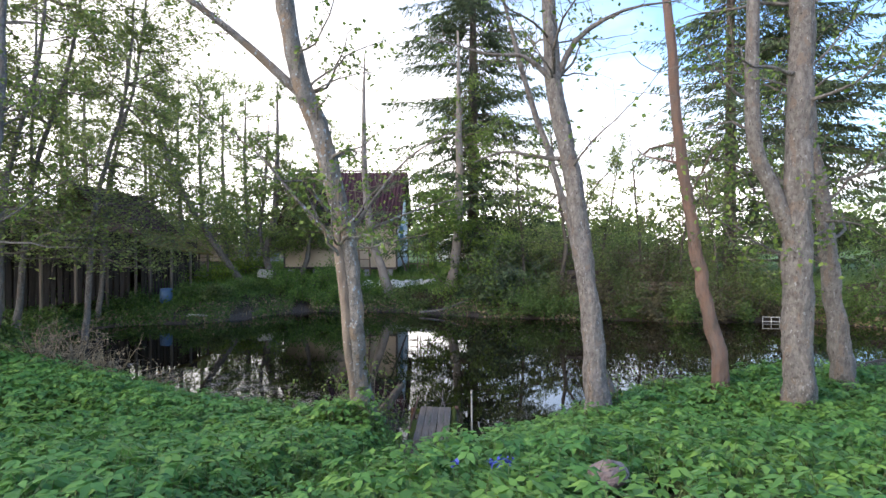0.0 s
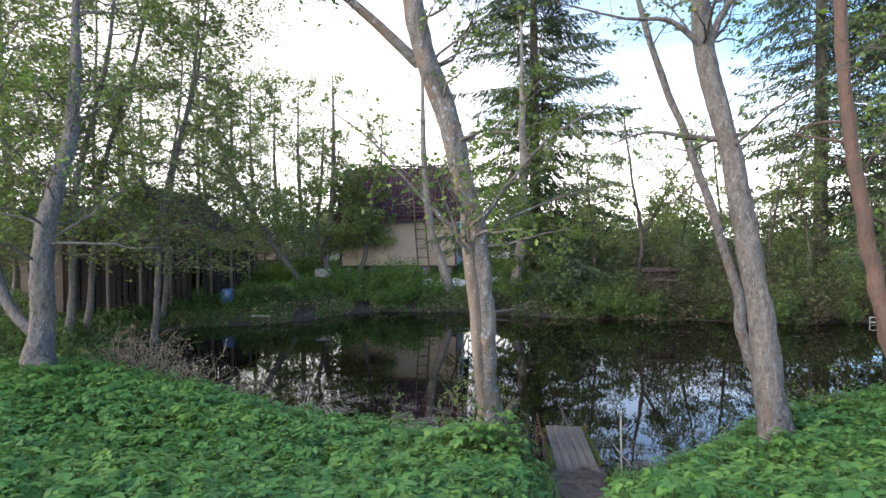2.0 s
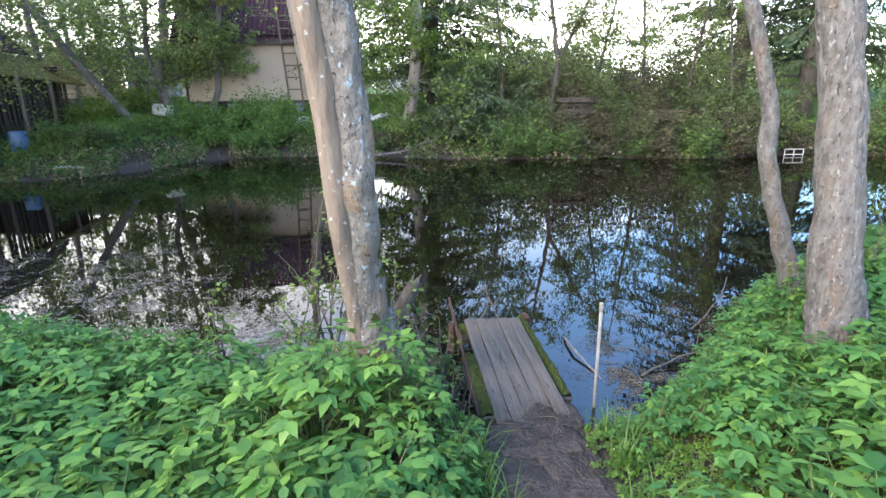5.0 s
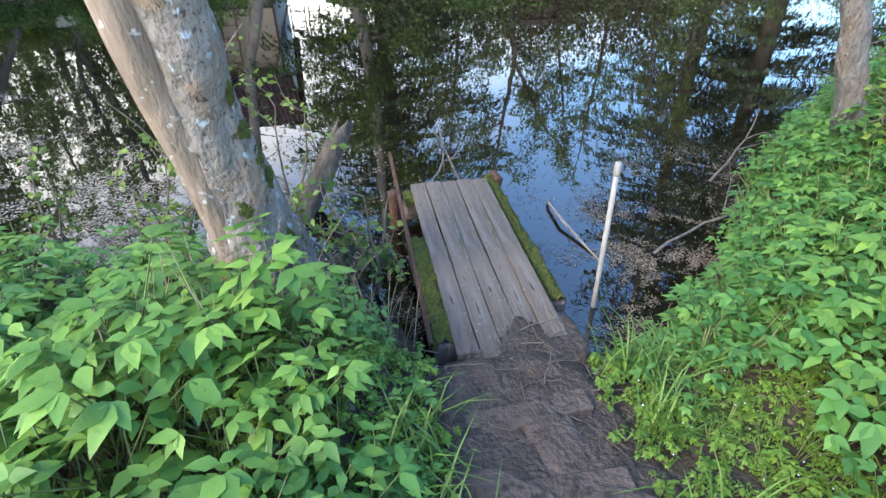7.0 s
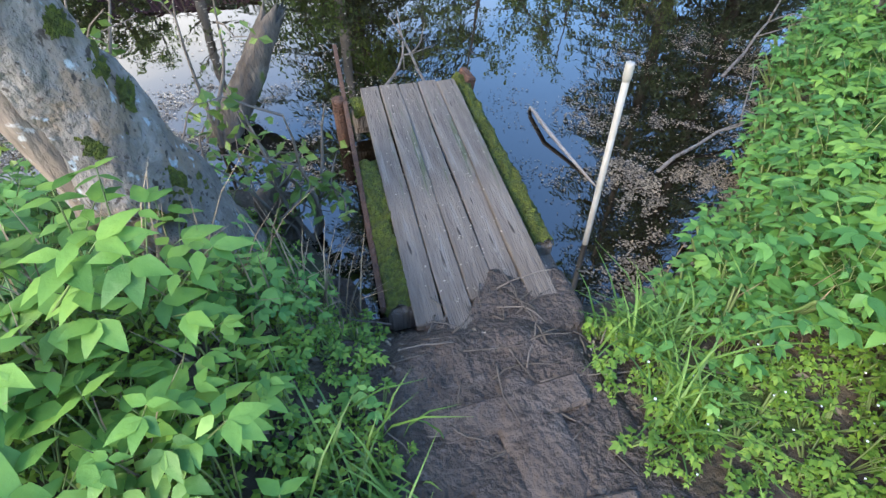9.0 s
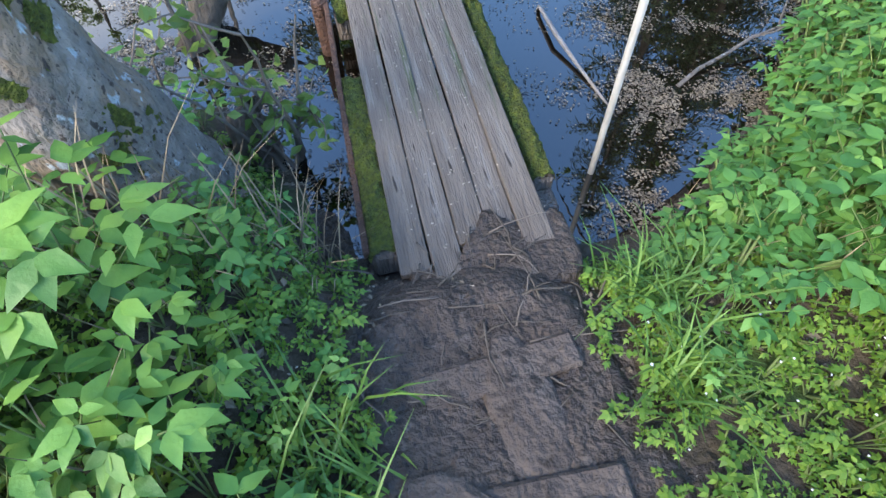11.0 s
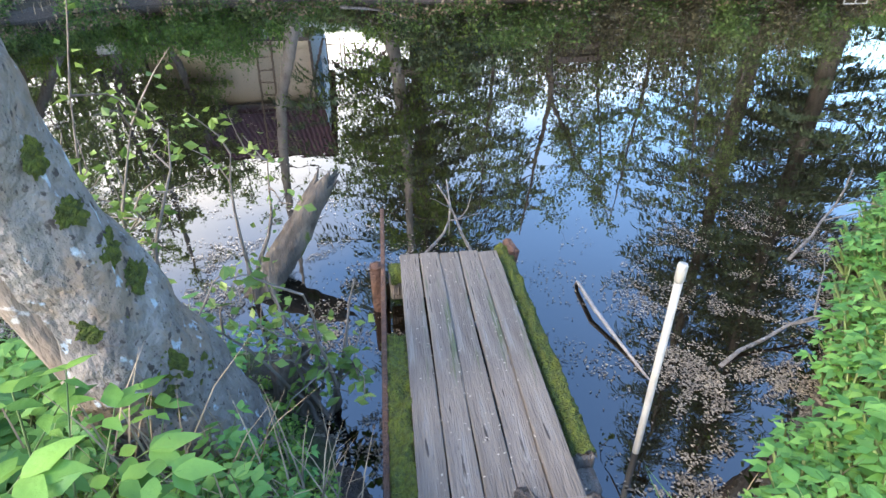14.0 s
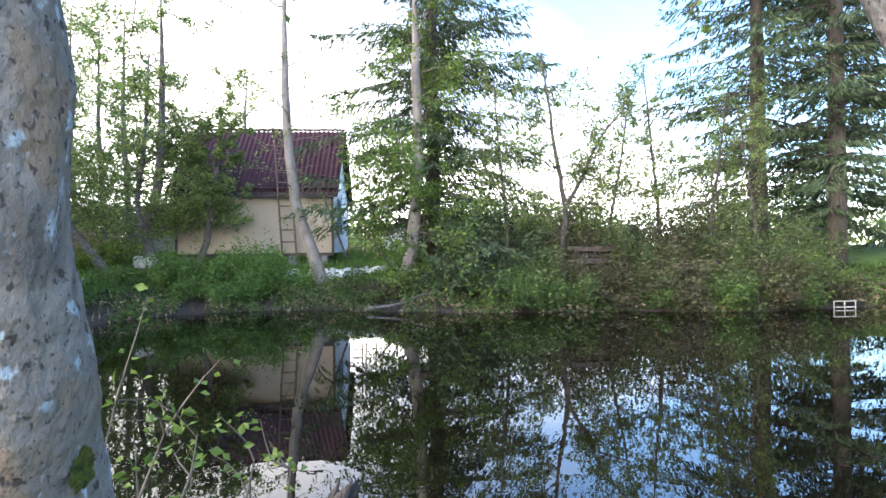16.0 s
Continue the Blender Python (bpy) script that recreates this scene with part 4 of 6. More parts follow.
HX, HY, HZ = -5.35, 27.75, 1.80
house = thing("house", (HX, HY, HZ), "small beige clapboard house with a dark red corrugated roof", "house", rz=-3.0)
W2, DEP, WH, RISE = 2.95, 5.0, 2.55, 2.75
fw = part("front_wall", box(bmesh.new(), (0, 0.08, WH / 2), (2 * W2, 0.14, WH)), M_siding, house, "beige lapped board wall")
for i in range(18):
    part("board", siding(bmesh.new(), -W2 + 0.002, W2 - 0.002, i * WH / 18, (i + 1) * WH / 18, 0.006, WH / 18 + 0.001), M_siding, fw)
for x in (-W2 + 0.07, W2 - 0.07):
    bm, vs = bmesh.new(), []
    for dx in (-0.068, 0.068):
        vs.append([bm.verts.new((x + dx, yy, zz)) for yy, zz in ((0.16, 0), (DEP - 0.16, 0), (DEP - 0.16, WH), (DEP / 2, WH + RISE - 0.12), (0.16, WH))])
    bm.faces.new(vs[0][::-1])
    bm.faces.new(vs[1])
    for k in range(5):
        bm.faces.new((vs[0][k], vs[0][(k + 1) % 5], vs[1][(k + 1) % 5], vs[1][k]))
    part("gable_wall", bm, M_siding_skylit, house, "pale blue boarded gable wall, skylight mixed into its colour")
gs = part("gable_panel", box(bmesh.new(), (W2 - 0.002, DEP / 2, WH / 2), (0.01, DEP, WH)), M_siding_skylit, house, "pale blue lapped siding, skylight mixed into its colour")
for i in range(18):
    bm = siding(bmesh.new(), 0.0, DEP, i * WH / 18, (i + 1) * WH / 18, 0.0, WH / 18 + 0.001)
    bmesh.ops.transform(bm, matrix=pose(W2 + 0.006, 0, 0, 0, 0, 90), verts=bm.verts)
    part("board", bm, M_siding_skylit, gs)
part("back_wall", box(bmesh.new(), (0, DEP - 0.08, WH / 2), (2 * W2, 0.14, WH)), M_siding, house)
slope = math.hypot(DEP / 2 + 0.35, RISE)
ang = math.degrees(math.atan2(RISE, DEP / 2))
for side in (0, 1):
    bm = corrugated(bmesh.new(), 2 * W2 + 0.55, slope * 1.02)
    m = pose(0, -0.35, WH - 0.32, ang) if side == 0 else Matrix.Translation((0, DEP + 0.35, WH - 0.32)) @ pose(0, 0, 0, 0, 0, 180) @ pose(0, 0, 0, ang)
    bmesh.ops.transform(bm, matrix=m, verts=bm.verts)
    part("roof", bm, M_roof, house, "dark red corrugated roof sheet", True)
part("fascia", box(bmesh.new(), (0, -0.30, WH - 0.33), (2 * W2 + 0.5, 0.04, 0.18)), M_fascia, house, "dark painted eaves board")
part("soffit", box(bmesh.new(), (0, -0.13, WH - 0.06), (2 * W2 + 0.4, 0.26, 0.03)), M_fascia, house)
part("ridge_cap", beam(bmesh.new(), (-W2 - 0.28, DEP / 2, WH + RISE + 0.02), (W2 + 0.28, DEP / 2, WH + RISE + 0.02), 0.22, 0.05), M_roof, house)
for x in (-W2 + 0.03, W2 + 0.012):
    part("corner_board", box(bmesh.new(), (x, -0.03, WH / 2), (0.09, 0.05, WH)), M_fascia, house, "dark corner board")
part("sill_beam", box(bmesh.new(), (0, 0.08, -0.06), (2 * W2, 0.12, 0.11)), M_fascia, house)
for x in (-2.6, -1.3, 0.1, 1.4, 2.6):
    part("pier", box(bmesh.new(), (x, 0.12, -0.36), (0.28, 0.25, 0.48), None, 0.02), M_greyboard, house, "grey block pier")
win = part("window", box(bmesh.new(), (W2 + 0.02, 1.75, 1.55), (0.05, 0.72, 1.15)), M_glass, house, "narrow blue-framed window")
for dy in (-0.40, 0.0, 0.40):
    part("frame", box(bmesh.new(), (W2 + 0.05, 1.75 + dy, 1.55), (0.06, 0.09, 1.3), None, 0.01), M_window_frame, win, "blue frame")
for dz in (-0.62, 0.62):
    part("frame", box(bmesh.new(), (W2 + 0.052, 1.75, 1.55 + dz), (0.06, 0.86, 0.09), None, 0.01), M_window_frame, win, "blue frame")


def ladder(base, top, width, rungs, label, mat_=None, group=""):
    """A ladder from base to top: two rails and rungs."""
    root = thing("ladder", base, label, "ladder", group)
    d = Vector(top) - Vector(base)
    side = Vector((1, 0, 0))
    for s in (-1, 1):
        part("rail", beam(bmesh.new(), side * s * width / 2, d + side * s * width / 2, 0.045, 0.07), mat_ or M_ladder, root)
    for i in range(rungs):
        p = d * ((i + 0.7) / (rungs + 0.3))
        part("rung", beam(bmesh.new(), p - side * width / 2, p + side * width / 2, 0.035, 0.05), mat_ or M_ladder, root)
    return root


ladder((-3.95, 27.15, 1.45), (-4.25, 27.35, 6.1), 0.52, 10, "brown wooden ladder leaning on the house eaves")
ladder((-1.55, 27.6, 1.72), (-1.6, 28.1, 4.0), 0.5, 6, "old wooden ladder standing by the gable")
ladder((-0.95, 27.4, 1.72), (-1.0, 27.9, 3.2), 0.4, 4, "short wooden step ladder by the gable")
pole = thing("leaning_post", (-1.85, 27.0, 1.62), "dark timber post leaning against the house corner", "post")
part("bar", beam(bmesh.new(), (0, 0, 0), (-0.95, 0.35, 2.6), 0.07, 0.07), M_fascia, pole)
for i, (x, y, dx) in enumerate([(0.2, 27.4, -0.5), (0.55, 27.3, -0.3)]):
    p = thing("loose_bar", (x, y, 1.65), "thin wooden bar propped on the grass", "bar", "bars by the house")
    part("bar", beam(bmesh.new(), (0, 0, 0), (dx, 0.4, 0.9), 0.05, 0.05), M_oldwood, p)

# polytunnel behind the house
tun = thing("polytunnel", (1.2, 36.0, 1.8), "low white plastic garden tunnel", "greenhouse")
a = np.linspace(0, np.pi, 13)
bmv, bmf = [], []
for k, yy in enumerate(np.linspace(0, 6, 7)):
    bmv += [(-1.9 * math.cos(t), yy, 1.7 * math.sin(t) ** 0.8 + 0.03 * (k % 2)) for t in a]
for k in range(6):
    for j in range(12):
        bmf.append((k * 13 + j, k * 13 + j + 1, (k + 1) * 13 + j + 1, (k + 1) * 13 + j))
put("cover", mesh_np("cover", bmv, bmf, M_sheet), tun)
part("end_sheet", box(bmesh.new(), (0, 0.03, 0.7), (3.2, 0.03, 1.4)), M_sheet, tun)


def board_wall(root, a, b, z0, z1, mat_, width=0.17, gap=0.012, seed=1, jitter=0.03):
    """Upright boards side by side from a to b, each a part."""
    rng = np.random.default_rng(seed)
    a, b = Vector(a), Vector(b)
    d = (b - a)
    n = int(d.length / width)
    q = math.degrees(math.atan2(d.y, d.x))
    for i in range(n):
        p = a + d * ((i + 0.5) / n)
        hgt = z1 - z0 + rng.uniform(-jitter, jitter)
        bm = box(bmesh.new(), (0, 0, hgt / 2), (width - gap, 0.025, hgt), None, 0.004)
        ob = part("board", bm, mat_, root)
        ob.matrix_basis = pose(p.x, p.y + rng.uniform(-0.006, 0.006), z0, rng.normal(0, 0.4), rng.normal(0, 0.5), q)


def shed_on(root, a, b, z0, eave_a, eave_b, mat_, seed, width=0.2, gap=0.03, posts=4):
    """Boards and posts of a wall from a to b, boards just short of the eaves; parts in world places moved under root."""
    rng = np.random.default_rng(seed)
    a, b = Vector(a), Vector(b)
    d = b - a
    n = int(d.length / width)
    turn = math.degrees(math.atan2(d.y, d.x))
    inv = root.matrix_basis.inverted()
    for i in range(n):
        u = (i + 0.5) / n
        p = a + d * u
        hgt = eave_a + (eave_b - eave_a) * u - z0 + 0.15 - rng.uniform(0, 0.12)
        ob = part("board", box(bmesh.new(), (0, 0, hgt / 2), (width - gap * rng.uniform(0.4, 1.8), 0.025, hgt), None, 0.004), mat_, root)
        ob.matrix_basis = inv @ pose(p.x, p.y, z0 + rng.uniform(-0.05, 0.05), rng.normal(0, 0.5), rng.normal(0, 0.7), turn)
    side = Vector((d.y, -d.x)).normalized() * -0.42
    for i in range(posts):
        p = a + d * (i / (posts - 1)) + side
        top = eave_a + (eave_b - eave_a) * i / (posts - 1)
        ob = part("post", beam(bmesh.new(), (0, 0, 0), (0, 0, top - z0 + 0.35), 0.09, 0.09), M_oldwood, root)
        ob.matrix_basis = inv @ pose(p.x, p.y, z0 - 0.4)


def roof_sheet(root, corners, material, label, ribs=30, amp=0.02, thick=0.05):
    """A ribbed roof slope between eaves (first two corners) and upper edge (last two), slightly sagging."""
    c = [np.array(p) - np.array(root.matrix_basis.translation) for p in corners]
    nu, nv = ribs * 4, 8
    u, w = np.meshgrid(np.linspace(0, 1, nu + 1), np.linspace(0, 1, nv + 1))
    P = (1 - w)[..., None] * ((1 - u)[..., None] * c[0] + u[..., None] * c[1]) + w[..., None] * ((1 - u)[..., None] * c[3] + u[..., None] * c[2])
    P[..., 2] += amp * np.sin(2 * np.pi * ribs * u) - 0.09 * np.sin(np.pi * u) * np.sin(np.pi * w) + 0.02 * np.sin(5 * u + 7 * w)
    n = (nu + 1) * (nv + 1)
    V = np.vstack([P.reshape(-1, 3), P.reshape(-1, 3) - np.array([0, 0, thick])])
    k = np.arange(n).reshape(nv + 1, nu + 1)
    q = np.stack([k[:-1, :-1], k[:-1, 1:], k[1:, 1:], k[1:, :-1]], -1).reshape(-1, 4)
    rim = np.concatenate([k[0], k[1:, -1], k[-1, -2::-1], k[-2:0:-1, 0]])
    nxt = np.roll(rim, -1)
    put("roof", mesh_np("roof", V, np.vstack([q, q[:, ::-1] + n, np.stack([rim, nxt, nxt + n, rim + n], -1)]), material), root, label)


shed = thing("shed", (-13.6, 24.8, 0.8), "dark old boarded shed with a mossy sagging roof", "shed")
shed_on(shed, (-12.05, 26.5), (-12.72, 22.5), 0.75, 2.55, 2.95, M_darkwood, 3, 0.19, 0.05, 4)
for x, y, w, l, a_ in ((-14.3, 26.75, 4.3, 0.06, -9), (-15.0, 22.2, 4.3, 0.06, -9), (-16.5, 24.8, 0.06, 4.4, -9)):
    ob = part("wall", box(bmesh.new(), (0, 0, 1.2), (w, l, 2.4)), M_darkwood, shed)
    ob.matrix_basis = pose(-13.6, 24.8, 0.8).inverted() @ pose(x, y, 0.7, 0, 0, a_)
roof_sheet(shed, [(-12.3, 22.3, 2.88), (-11.6, 27.0, 2.48), (-13.3, 27.25, 3.45), (-14.0, 22.55, 3.75)], M_moss_roof, "moss-covered lower roof slope")
roof_sheet(shed, [(-13.95, 22.6, 3.83), (-13.3, 27.0, 3.55), (-15.2, 27.3, 5.35), (-15.9, 22.9, 5.6)], M_roof, "dark red upper roof slope")
roof_sheet(shed, [(-17.2, 27.6, 3.0), (-17.9, 23.2, 3.2), (-15.9, 22.9, 5.6), (-15.2, 27.3, 5.35)], M_rust_roof, "")

lean = thing("lean_to_shed", (-14.2, 20.2, 0.8), "old boarded lean-to with a rust-brown sheet roof", "shed")
shed_on(lean, (-12.95, 22.1), (-15.2, 18.2), 0.75, 3.4, 3.7, M_darkwood, 4, 0.22, 0.04, 5)
for x, y, w, a_ in ((-14.7, 23.2, 3.6, 150), (-16.9, 19.2, 3.6, 150), (-16.4, 21.2, 4.4, 60)):
    ob = part("wall", box(bmesh.new(), (0, 0, 1.35), (w, 0.06, 2.7)), M_darkwood, lean)
    ob.matrix_basis = pose(-14.2, 20.2, 0.8).inverted() @ pose(x, y, 0.7, 0, 0, a_)
roof_sheet(lean, [(-15.05, 17.9, 3.78), (-12.45, 22.4, 3.42), (-15.4, 24.1, 4.35), (-18.0, 19.6, 4.7)], M_rust_roof, "rust-brown sheet roof", 26, 0.025, 0.03)

barn = thing("outbuilding", (-25.0, 25.0, 0.8), "long low boarded outbuilding with a rusty sheet roof", "shed")
board_wall(barn, (-6, 0, 0), (4.6, 0, 0), 0, 2.7, M_darkwood, 0.22, 0.02, 5)
part("side_wall", box(bmesh.new(), (4.6, 2.2, 1.3), (0.06, 4.3, 2.6)), M_darkwood, barn)
bm = corrugated(bmesh.new(), 11.6, 5.0, 0.25, 0.025, 0.03)
bmesh.ops.transform(bm, matrix=pose(-0.6, -0.5, 2.68, 12), verts=bm.verts)
part("roof", bm, M_rust_roof, barn, "rust-brown sheet roof", True)
for x in (-5.5, -3.5, -1.5, 0.5, 2.5, 4.4):
    part("post", beam(bmesh.new(), (x, -0.12, -0.5), (x, -0.12, 2.65), 0.1, 0.1), M_oldwood, barn)

hut = thing("log_hut", (-15.2, 36.0, 1.8), "pale log outbuilding behind the trees", "hut")
for i in range(9):
    part("log", beam(bmesh.new(), (-2.2, 0, 0.14 + 0.24 * i), (1.4, 0, 0.14 + 0.24 * i), 0.2, 0.21), M_logwall, hut)
part("lean_to", box(bmesh.new(), (2.7, 0.4, 1.1), (2.4, 0.8, 2.2)), M_greyboard, hut, "grey boarded lean-to")
part("roof", beam(bmesh.new(), (-2.5, 1.2, 2.5), (4.1, 1.2, 2.5), 3.2, 0.1), M_greyboard, hut)

# ---- things on the far bank ----
wb = thing("white_box", (-8.75, 26.35, land1(-8.75, 26.35)), "dirty white tub tipped on the bank under a tree", "tub")
part("tub", box(bmesh.new(), (0, 0, 0.22), (0.72, 0.4, 0.42), pose(0, 0, 0, 0, 7).to_3x3(), 0.06), M_white, wb)
rng = np.random.default_rng(9)
for k, (x, y, w, l) in enumerate([(-3.25, 26.1, 1.5, 0.6), (-1.9, 26.2, 1.9, 0.55), (-0.8, 26.1, 0.9, 0.35)]):
    n, m = 22, 12
    u, w_ = np.meshgrid(np.linspace(-w / 2, w / 2, n), np.linspace(-l / 2, l / 2, m))
    zz = 0.10 + 0.09 * np.abs(np.sin(4.1 * u + 2.3 * w_ + k)) + 0.05 * np.sin(9 * u - 5 * w_) + rng.normal(0, 0.015, u.shape)
    edge = np.maximum(np.abs(u) / (w / 2), np.abs(w_) / (l / 2))
    zz = np.where(edge > 0.93, 0.0, zz)
    gz = land(u + x, w_ + y)
    id_ = np.arange(n * m).reshape(m, n)
    q = np.stack([id_[:-1, :-1], id_[:-1, 1:], id_[1:, 1:], id_[1:, :-1]], -1).reshape(-1, 4)
    ob = put("plastic_sheet", mesh_np("plastic_sheet", np.stack([u + x, w_ + y, gz + zz], -1).reshape(-1, 3), q, M_sheet))
    tagged(ob, "crumpled white plastic sheet lying on the grass", "sheet", "plastic sheets")

fl = thing("floating_board", (-9.55, 20.75, 0.0), "short pale board lying at the muddy edge", "board")
fl.matrix_basis = pose(-9.55, 20.75, land1(-9.55, 20.75) + 0.02, 0, 0, 8)
part("plank", box(bmesh.new(), (0, 0, 0.05), (0.75, 0.2, 0.09), None, 0.02), M_white, fl)
tub = thing("blue_barrel", (-11.4, 22.0, land1(-11.4, 22.0)), "blue plastic barrel half hidden in weeds", "barrel")
h = Heap()
h.add(*tube([(0, 0, z) for z in (0, 0.04, 0.2, 0.23, 0.4, 0.43, 0.58, 0.6)], [0.2, 0.23, 0.23, 0.24, 0.24, 0.23, 0.23, 0.2], 18))
put("drum", h.mesh("drum", M_blue), tub)
rail = thing("white_rail", (12.45, 20.25, 0.0), "small white metal landing rail at the water", "rail")
rail.matrix_basis = pose(12.45, 20.25, 0.0, 0, 0, -8)
for x in (-0.3, 0.0, 0.3):
    part("post", beam(bmesh.new(), (x, 0, -0.2), (x, 0, 0.22), 0.025, 0.025), M_white, rail)
for z in (0.05, 0.22):
    part("bar", beam(bmesh.new(), (-0.32, 0, z), (0.32, 0, z), 0.028, 0.028), M_white, rail)
dock = thing("landing_stage", (16.0, 21.4, 0.6), "old grey timber landing stage over the water", "jetty")
for i in range(9):
    part("plank", box(bmesh.new(), (0, -1.0 + 0.24 * i, 0), (2.6, 0.22, 0.05), None, 0.006), M_oldwood, dock)
for x in (-1.1, 1.1):
    for y in (-0.9, 0.8):
        part("post", beam(bmesh.new(), (x, y, -1.0), (x, y, -0.03), 0.12, 0.12), M_darkwood, dock)
pile = thing("timber_pile", (6.2, 22.6, 0.9), "stack of dark weathered beams in the bushes", "timber")
for i in range(5):
    part("beam", beam(bmesh.new(), (-0.95 + 0.1 * (i % 2), 0.12 * (i % 2), 0.13 + 0.19 * i), (1.0 - 0.08 * i, 0.1 * (i % 2), 0.13 + 0.19 * i), 0.24, 0.17), M_darkwood, pile)
pile2 = thing("board_stack", (9.3, 22.4, 1.05), "low stack of brown boards among bushes", "timber")
for i in range(4):
    part("board", beam(bmesh.new(), (-1.1, 0.03 * i, 0.05 + 0.09 * i), (1.1, 0.02 * i, 0.05 + 0.09 * i), 0.3, 0.06), M_ladder, pile2)
bb = thing("blue_tarp_box", (3.0, 26.2, 1.55), "blue tarpaulin-covered crate behind the boughs", "crate")
part("crate", box(bmesh.new(), (0, 0, 0.3), (1.3, 0.7, 0.6), None, 0.05), M_blue, bb)
fence = thing("fence", (4.0, 27.5, 1.7), "grey rail fence behind the bushes", "fence")
for i in range(9):
    part("post", beam(bmesh.new(), (1.9 * i, 0, -0.4), (1.9 * i, 0, 1.0), 0.1, 0.1), M_oldwood, fence)
for z in (0.45, 0.85):
    part("rail", beam(bmesh.new(), (-0.3, -0.07, z), (15.6, -0.07, z), 0.04, 0.12), M_oldwood, fence)
bank_log = thing("fallen_branch", (0.2, 22.5, 0.12), "bare branch lying on the far waterline", "branch")
h = Heap()
rng = np.random.default_rng(31)
h.add(*tube(limb_line((-1.2, 0, 0), (1, 0, 0.02), 2.8, 8, rng, 0.08), np.linspace(0.05, 0.02, 9), 7))
put("wood", h.mesh("wood", M_bark), bank_log)

# ---- the jetty and the landing ----
jetty = thing("jetty", (-0.185, 7.36, 0.0), "small weathered plank jetty on mossy beams", "jetty", rz=-2.0)
pl = [(-0.19, -0.02, 1.53), (-0.088, -0.10, 1.53), (0.011, 0.05, 1.52), (0.115, 0.02, 1.53), (0.214, 0.0, 1.50)]
rng = np.random.default_rng(21)
for x, y0, ln in pl:
    bm = bmesh.new()
    box(bm, (0, ln / 2, 0), (0.097, ln - y0, 0.032), None, 0.004)
    bmesh.ops.subdivide_edges(bm, edges=[e for e in bm.edges if abs(e.verts[0].co.y - e.verts[1].co.y) > 0.5], cuts=10)
    for v in bm.verts:
        v.co.x += 0.0016 * math.sin(5 * v.co.y + 40 * x) + rng.normal(0, 0.0008)
        v.co.z += 0.004 * math.sin(4 * v.co.y + 30 * x) + rng.normal(0, 0.001)
    ob = part("plank", bm, M_plank, jetty)
    ob.matrix_basis = pose(x, y0 / 2 + 0.02, 0.23 + rng.uniform(-0.006, 0.006), 0.9, rng.normal(0, 1.2), 0)


def mossy_beam(name, a, b, w, hgt, label, seed):
    """A timber with a lumpy coat of moss on it."""
    rng = np.random.default_rng(seed)
    part(name, beam(bmesh.new(), a, b, w, hgt), M_oldwood, jetty, "dark wet beam")
    a, b = Vector(a), Vector(b)
    L = (b - a).length
    n, m = max(6, int(L / 0.012)), 9
    u, t = np.meshgrid(np.linspace(0, 1, n), np.linspace(-1, 1, m))
    lump = np.array([[noise.noise(Vector((uu * L * 14, tt * 2.0, seed))) for uu in u[0]] for tt in t[:, 0]])
    zz = hgt / 2 + 0.004 + 0.028 * (1 - t**2) ** 0.6 + 0.026 * lump
    zz = np.where(np.abs(t) > 0.95, hgt / 2 - 0.02, zz)
    d = (b - a).normalized()
    sd = Vector((d.y, -d.x, 0))
    P = np.array(a)[None, None] + u[..., None] * np.array(b - a) + (t * w * 0.56)[..., None] * np.array(sd) + zz[..., None] * np.array((0, 0, 1.0))
    P += rng.normal(0, 0.003, P.shape)
    id_ = np.arange(n * m).reshape(m, n)
    q = np.stack([id_[:-1, :-1], id_[:-1, 1:], id_[1:, 1:], id_[1:, :-1]], -1).reshape(-1, 4)
    put("moss", mesh_np("moss", P.reshape(-1, 3), q, M_moss), jetty, label)


mossy_beam("beam", (-0.265, 0.10, 0.15), (-0.285, 0.95, 0.15), 0.11, 0.12, "green moss cushion", 2)
mossy_beam("beam", (-0.30, 1.45, 0.16), (-0.12, 1.47, 0.16), 0.10, 0.10, "yellow-green moss cushion", 3)
mossy_beam("beam", (0.325, 0.30, 0.13), (0.31, 1.62, 0.15), 0.085, 0.12, "bright green moss strip", 4)
part("crossbeam", beam(bmesh.new(), (-0.3, 1.5, 0.10), (0.38, 1.5, 0.10), 0.1, 0.1), M_oldwood, jetty)
part("crossbeam", beam(bmesh.new(), (-0.3, 0.25, 0.10), (0.36, 0.25, 0.10), 0.1, 0.1), M_oldwood, jetty)
part("end_plate", box(bmesh.new(), (0.345, 1.60, 0.17), (0.05, 0.14, 0.17), pose(0, 0, 0, 0, 12, 8).to_3x3(), 0.01), M_rust, jetty, "rusty red iron plate")
part("edge_rail", beam(bmesh.new(), (-0.335, 0.12, 0.20), (-0.325, 2.05, 0.27), 0.022, 0.035), M_rust, jetty, "thin rusty angle iron")
h = Heap()
for r in (0.036,):
    h.add(*tube([(-0.36, 1.46, -0.4), (-0.36, 1.46, 0.27)], [r, r], 12, close=False))
    h.add(*tube([(-0.36, 1.46, 0.27), (-0.36, 1.46, 0.272), (-0.36, 1.46, 0.20)], [r, r - 0.008, r - 0.008], 12, close=False))
put("pipe_post", h.mesh("pipe_post", M_rust), jetty, "rusty hollow pipe")

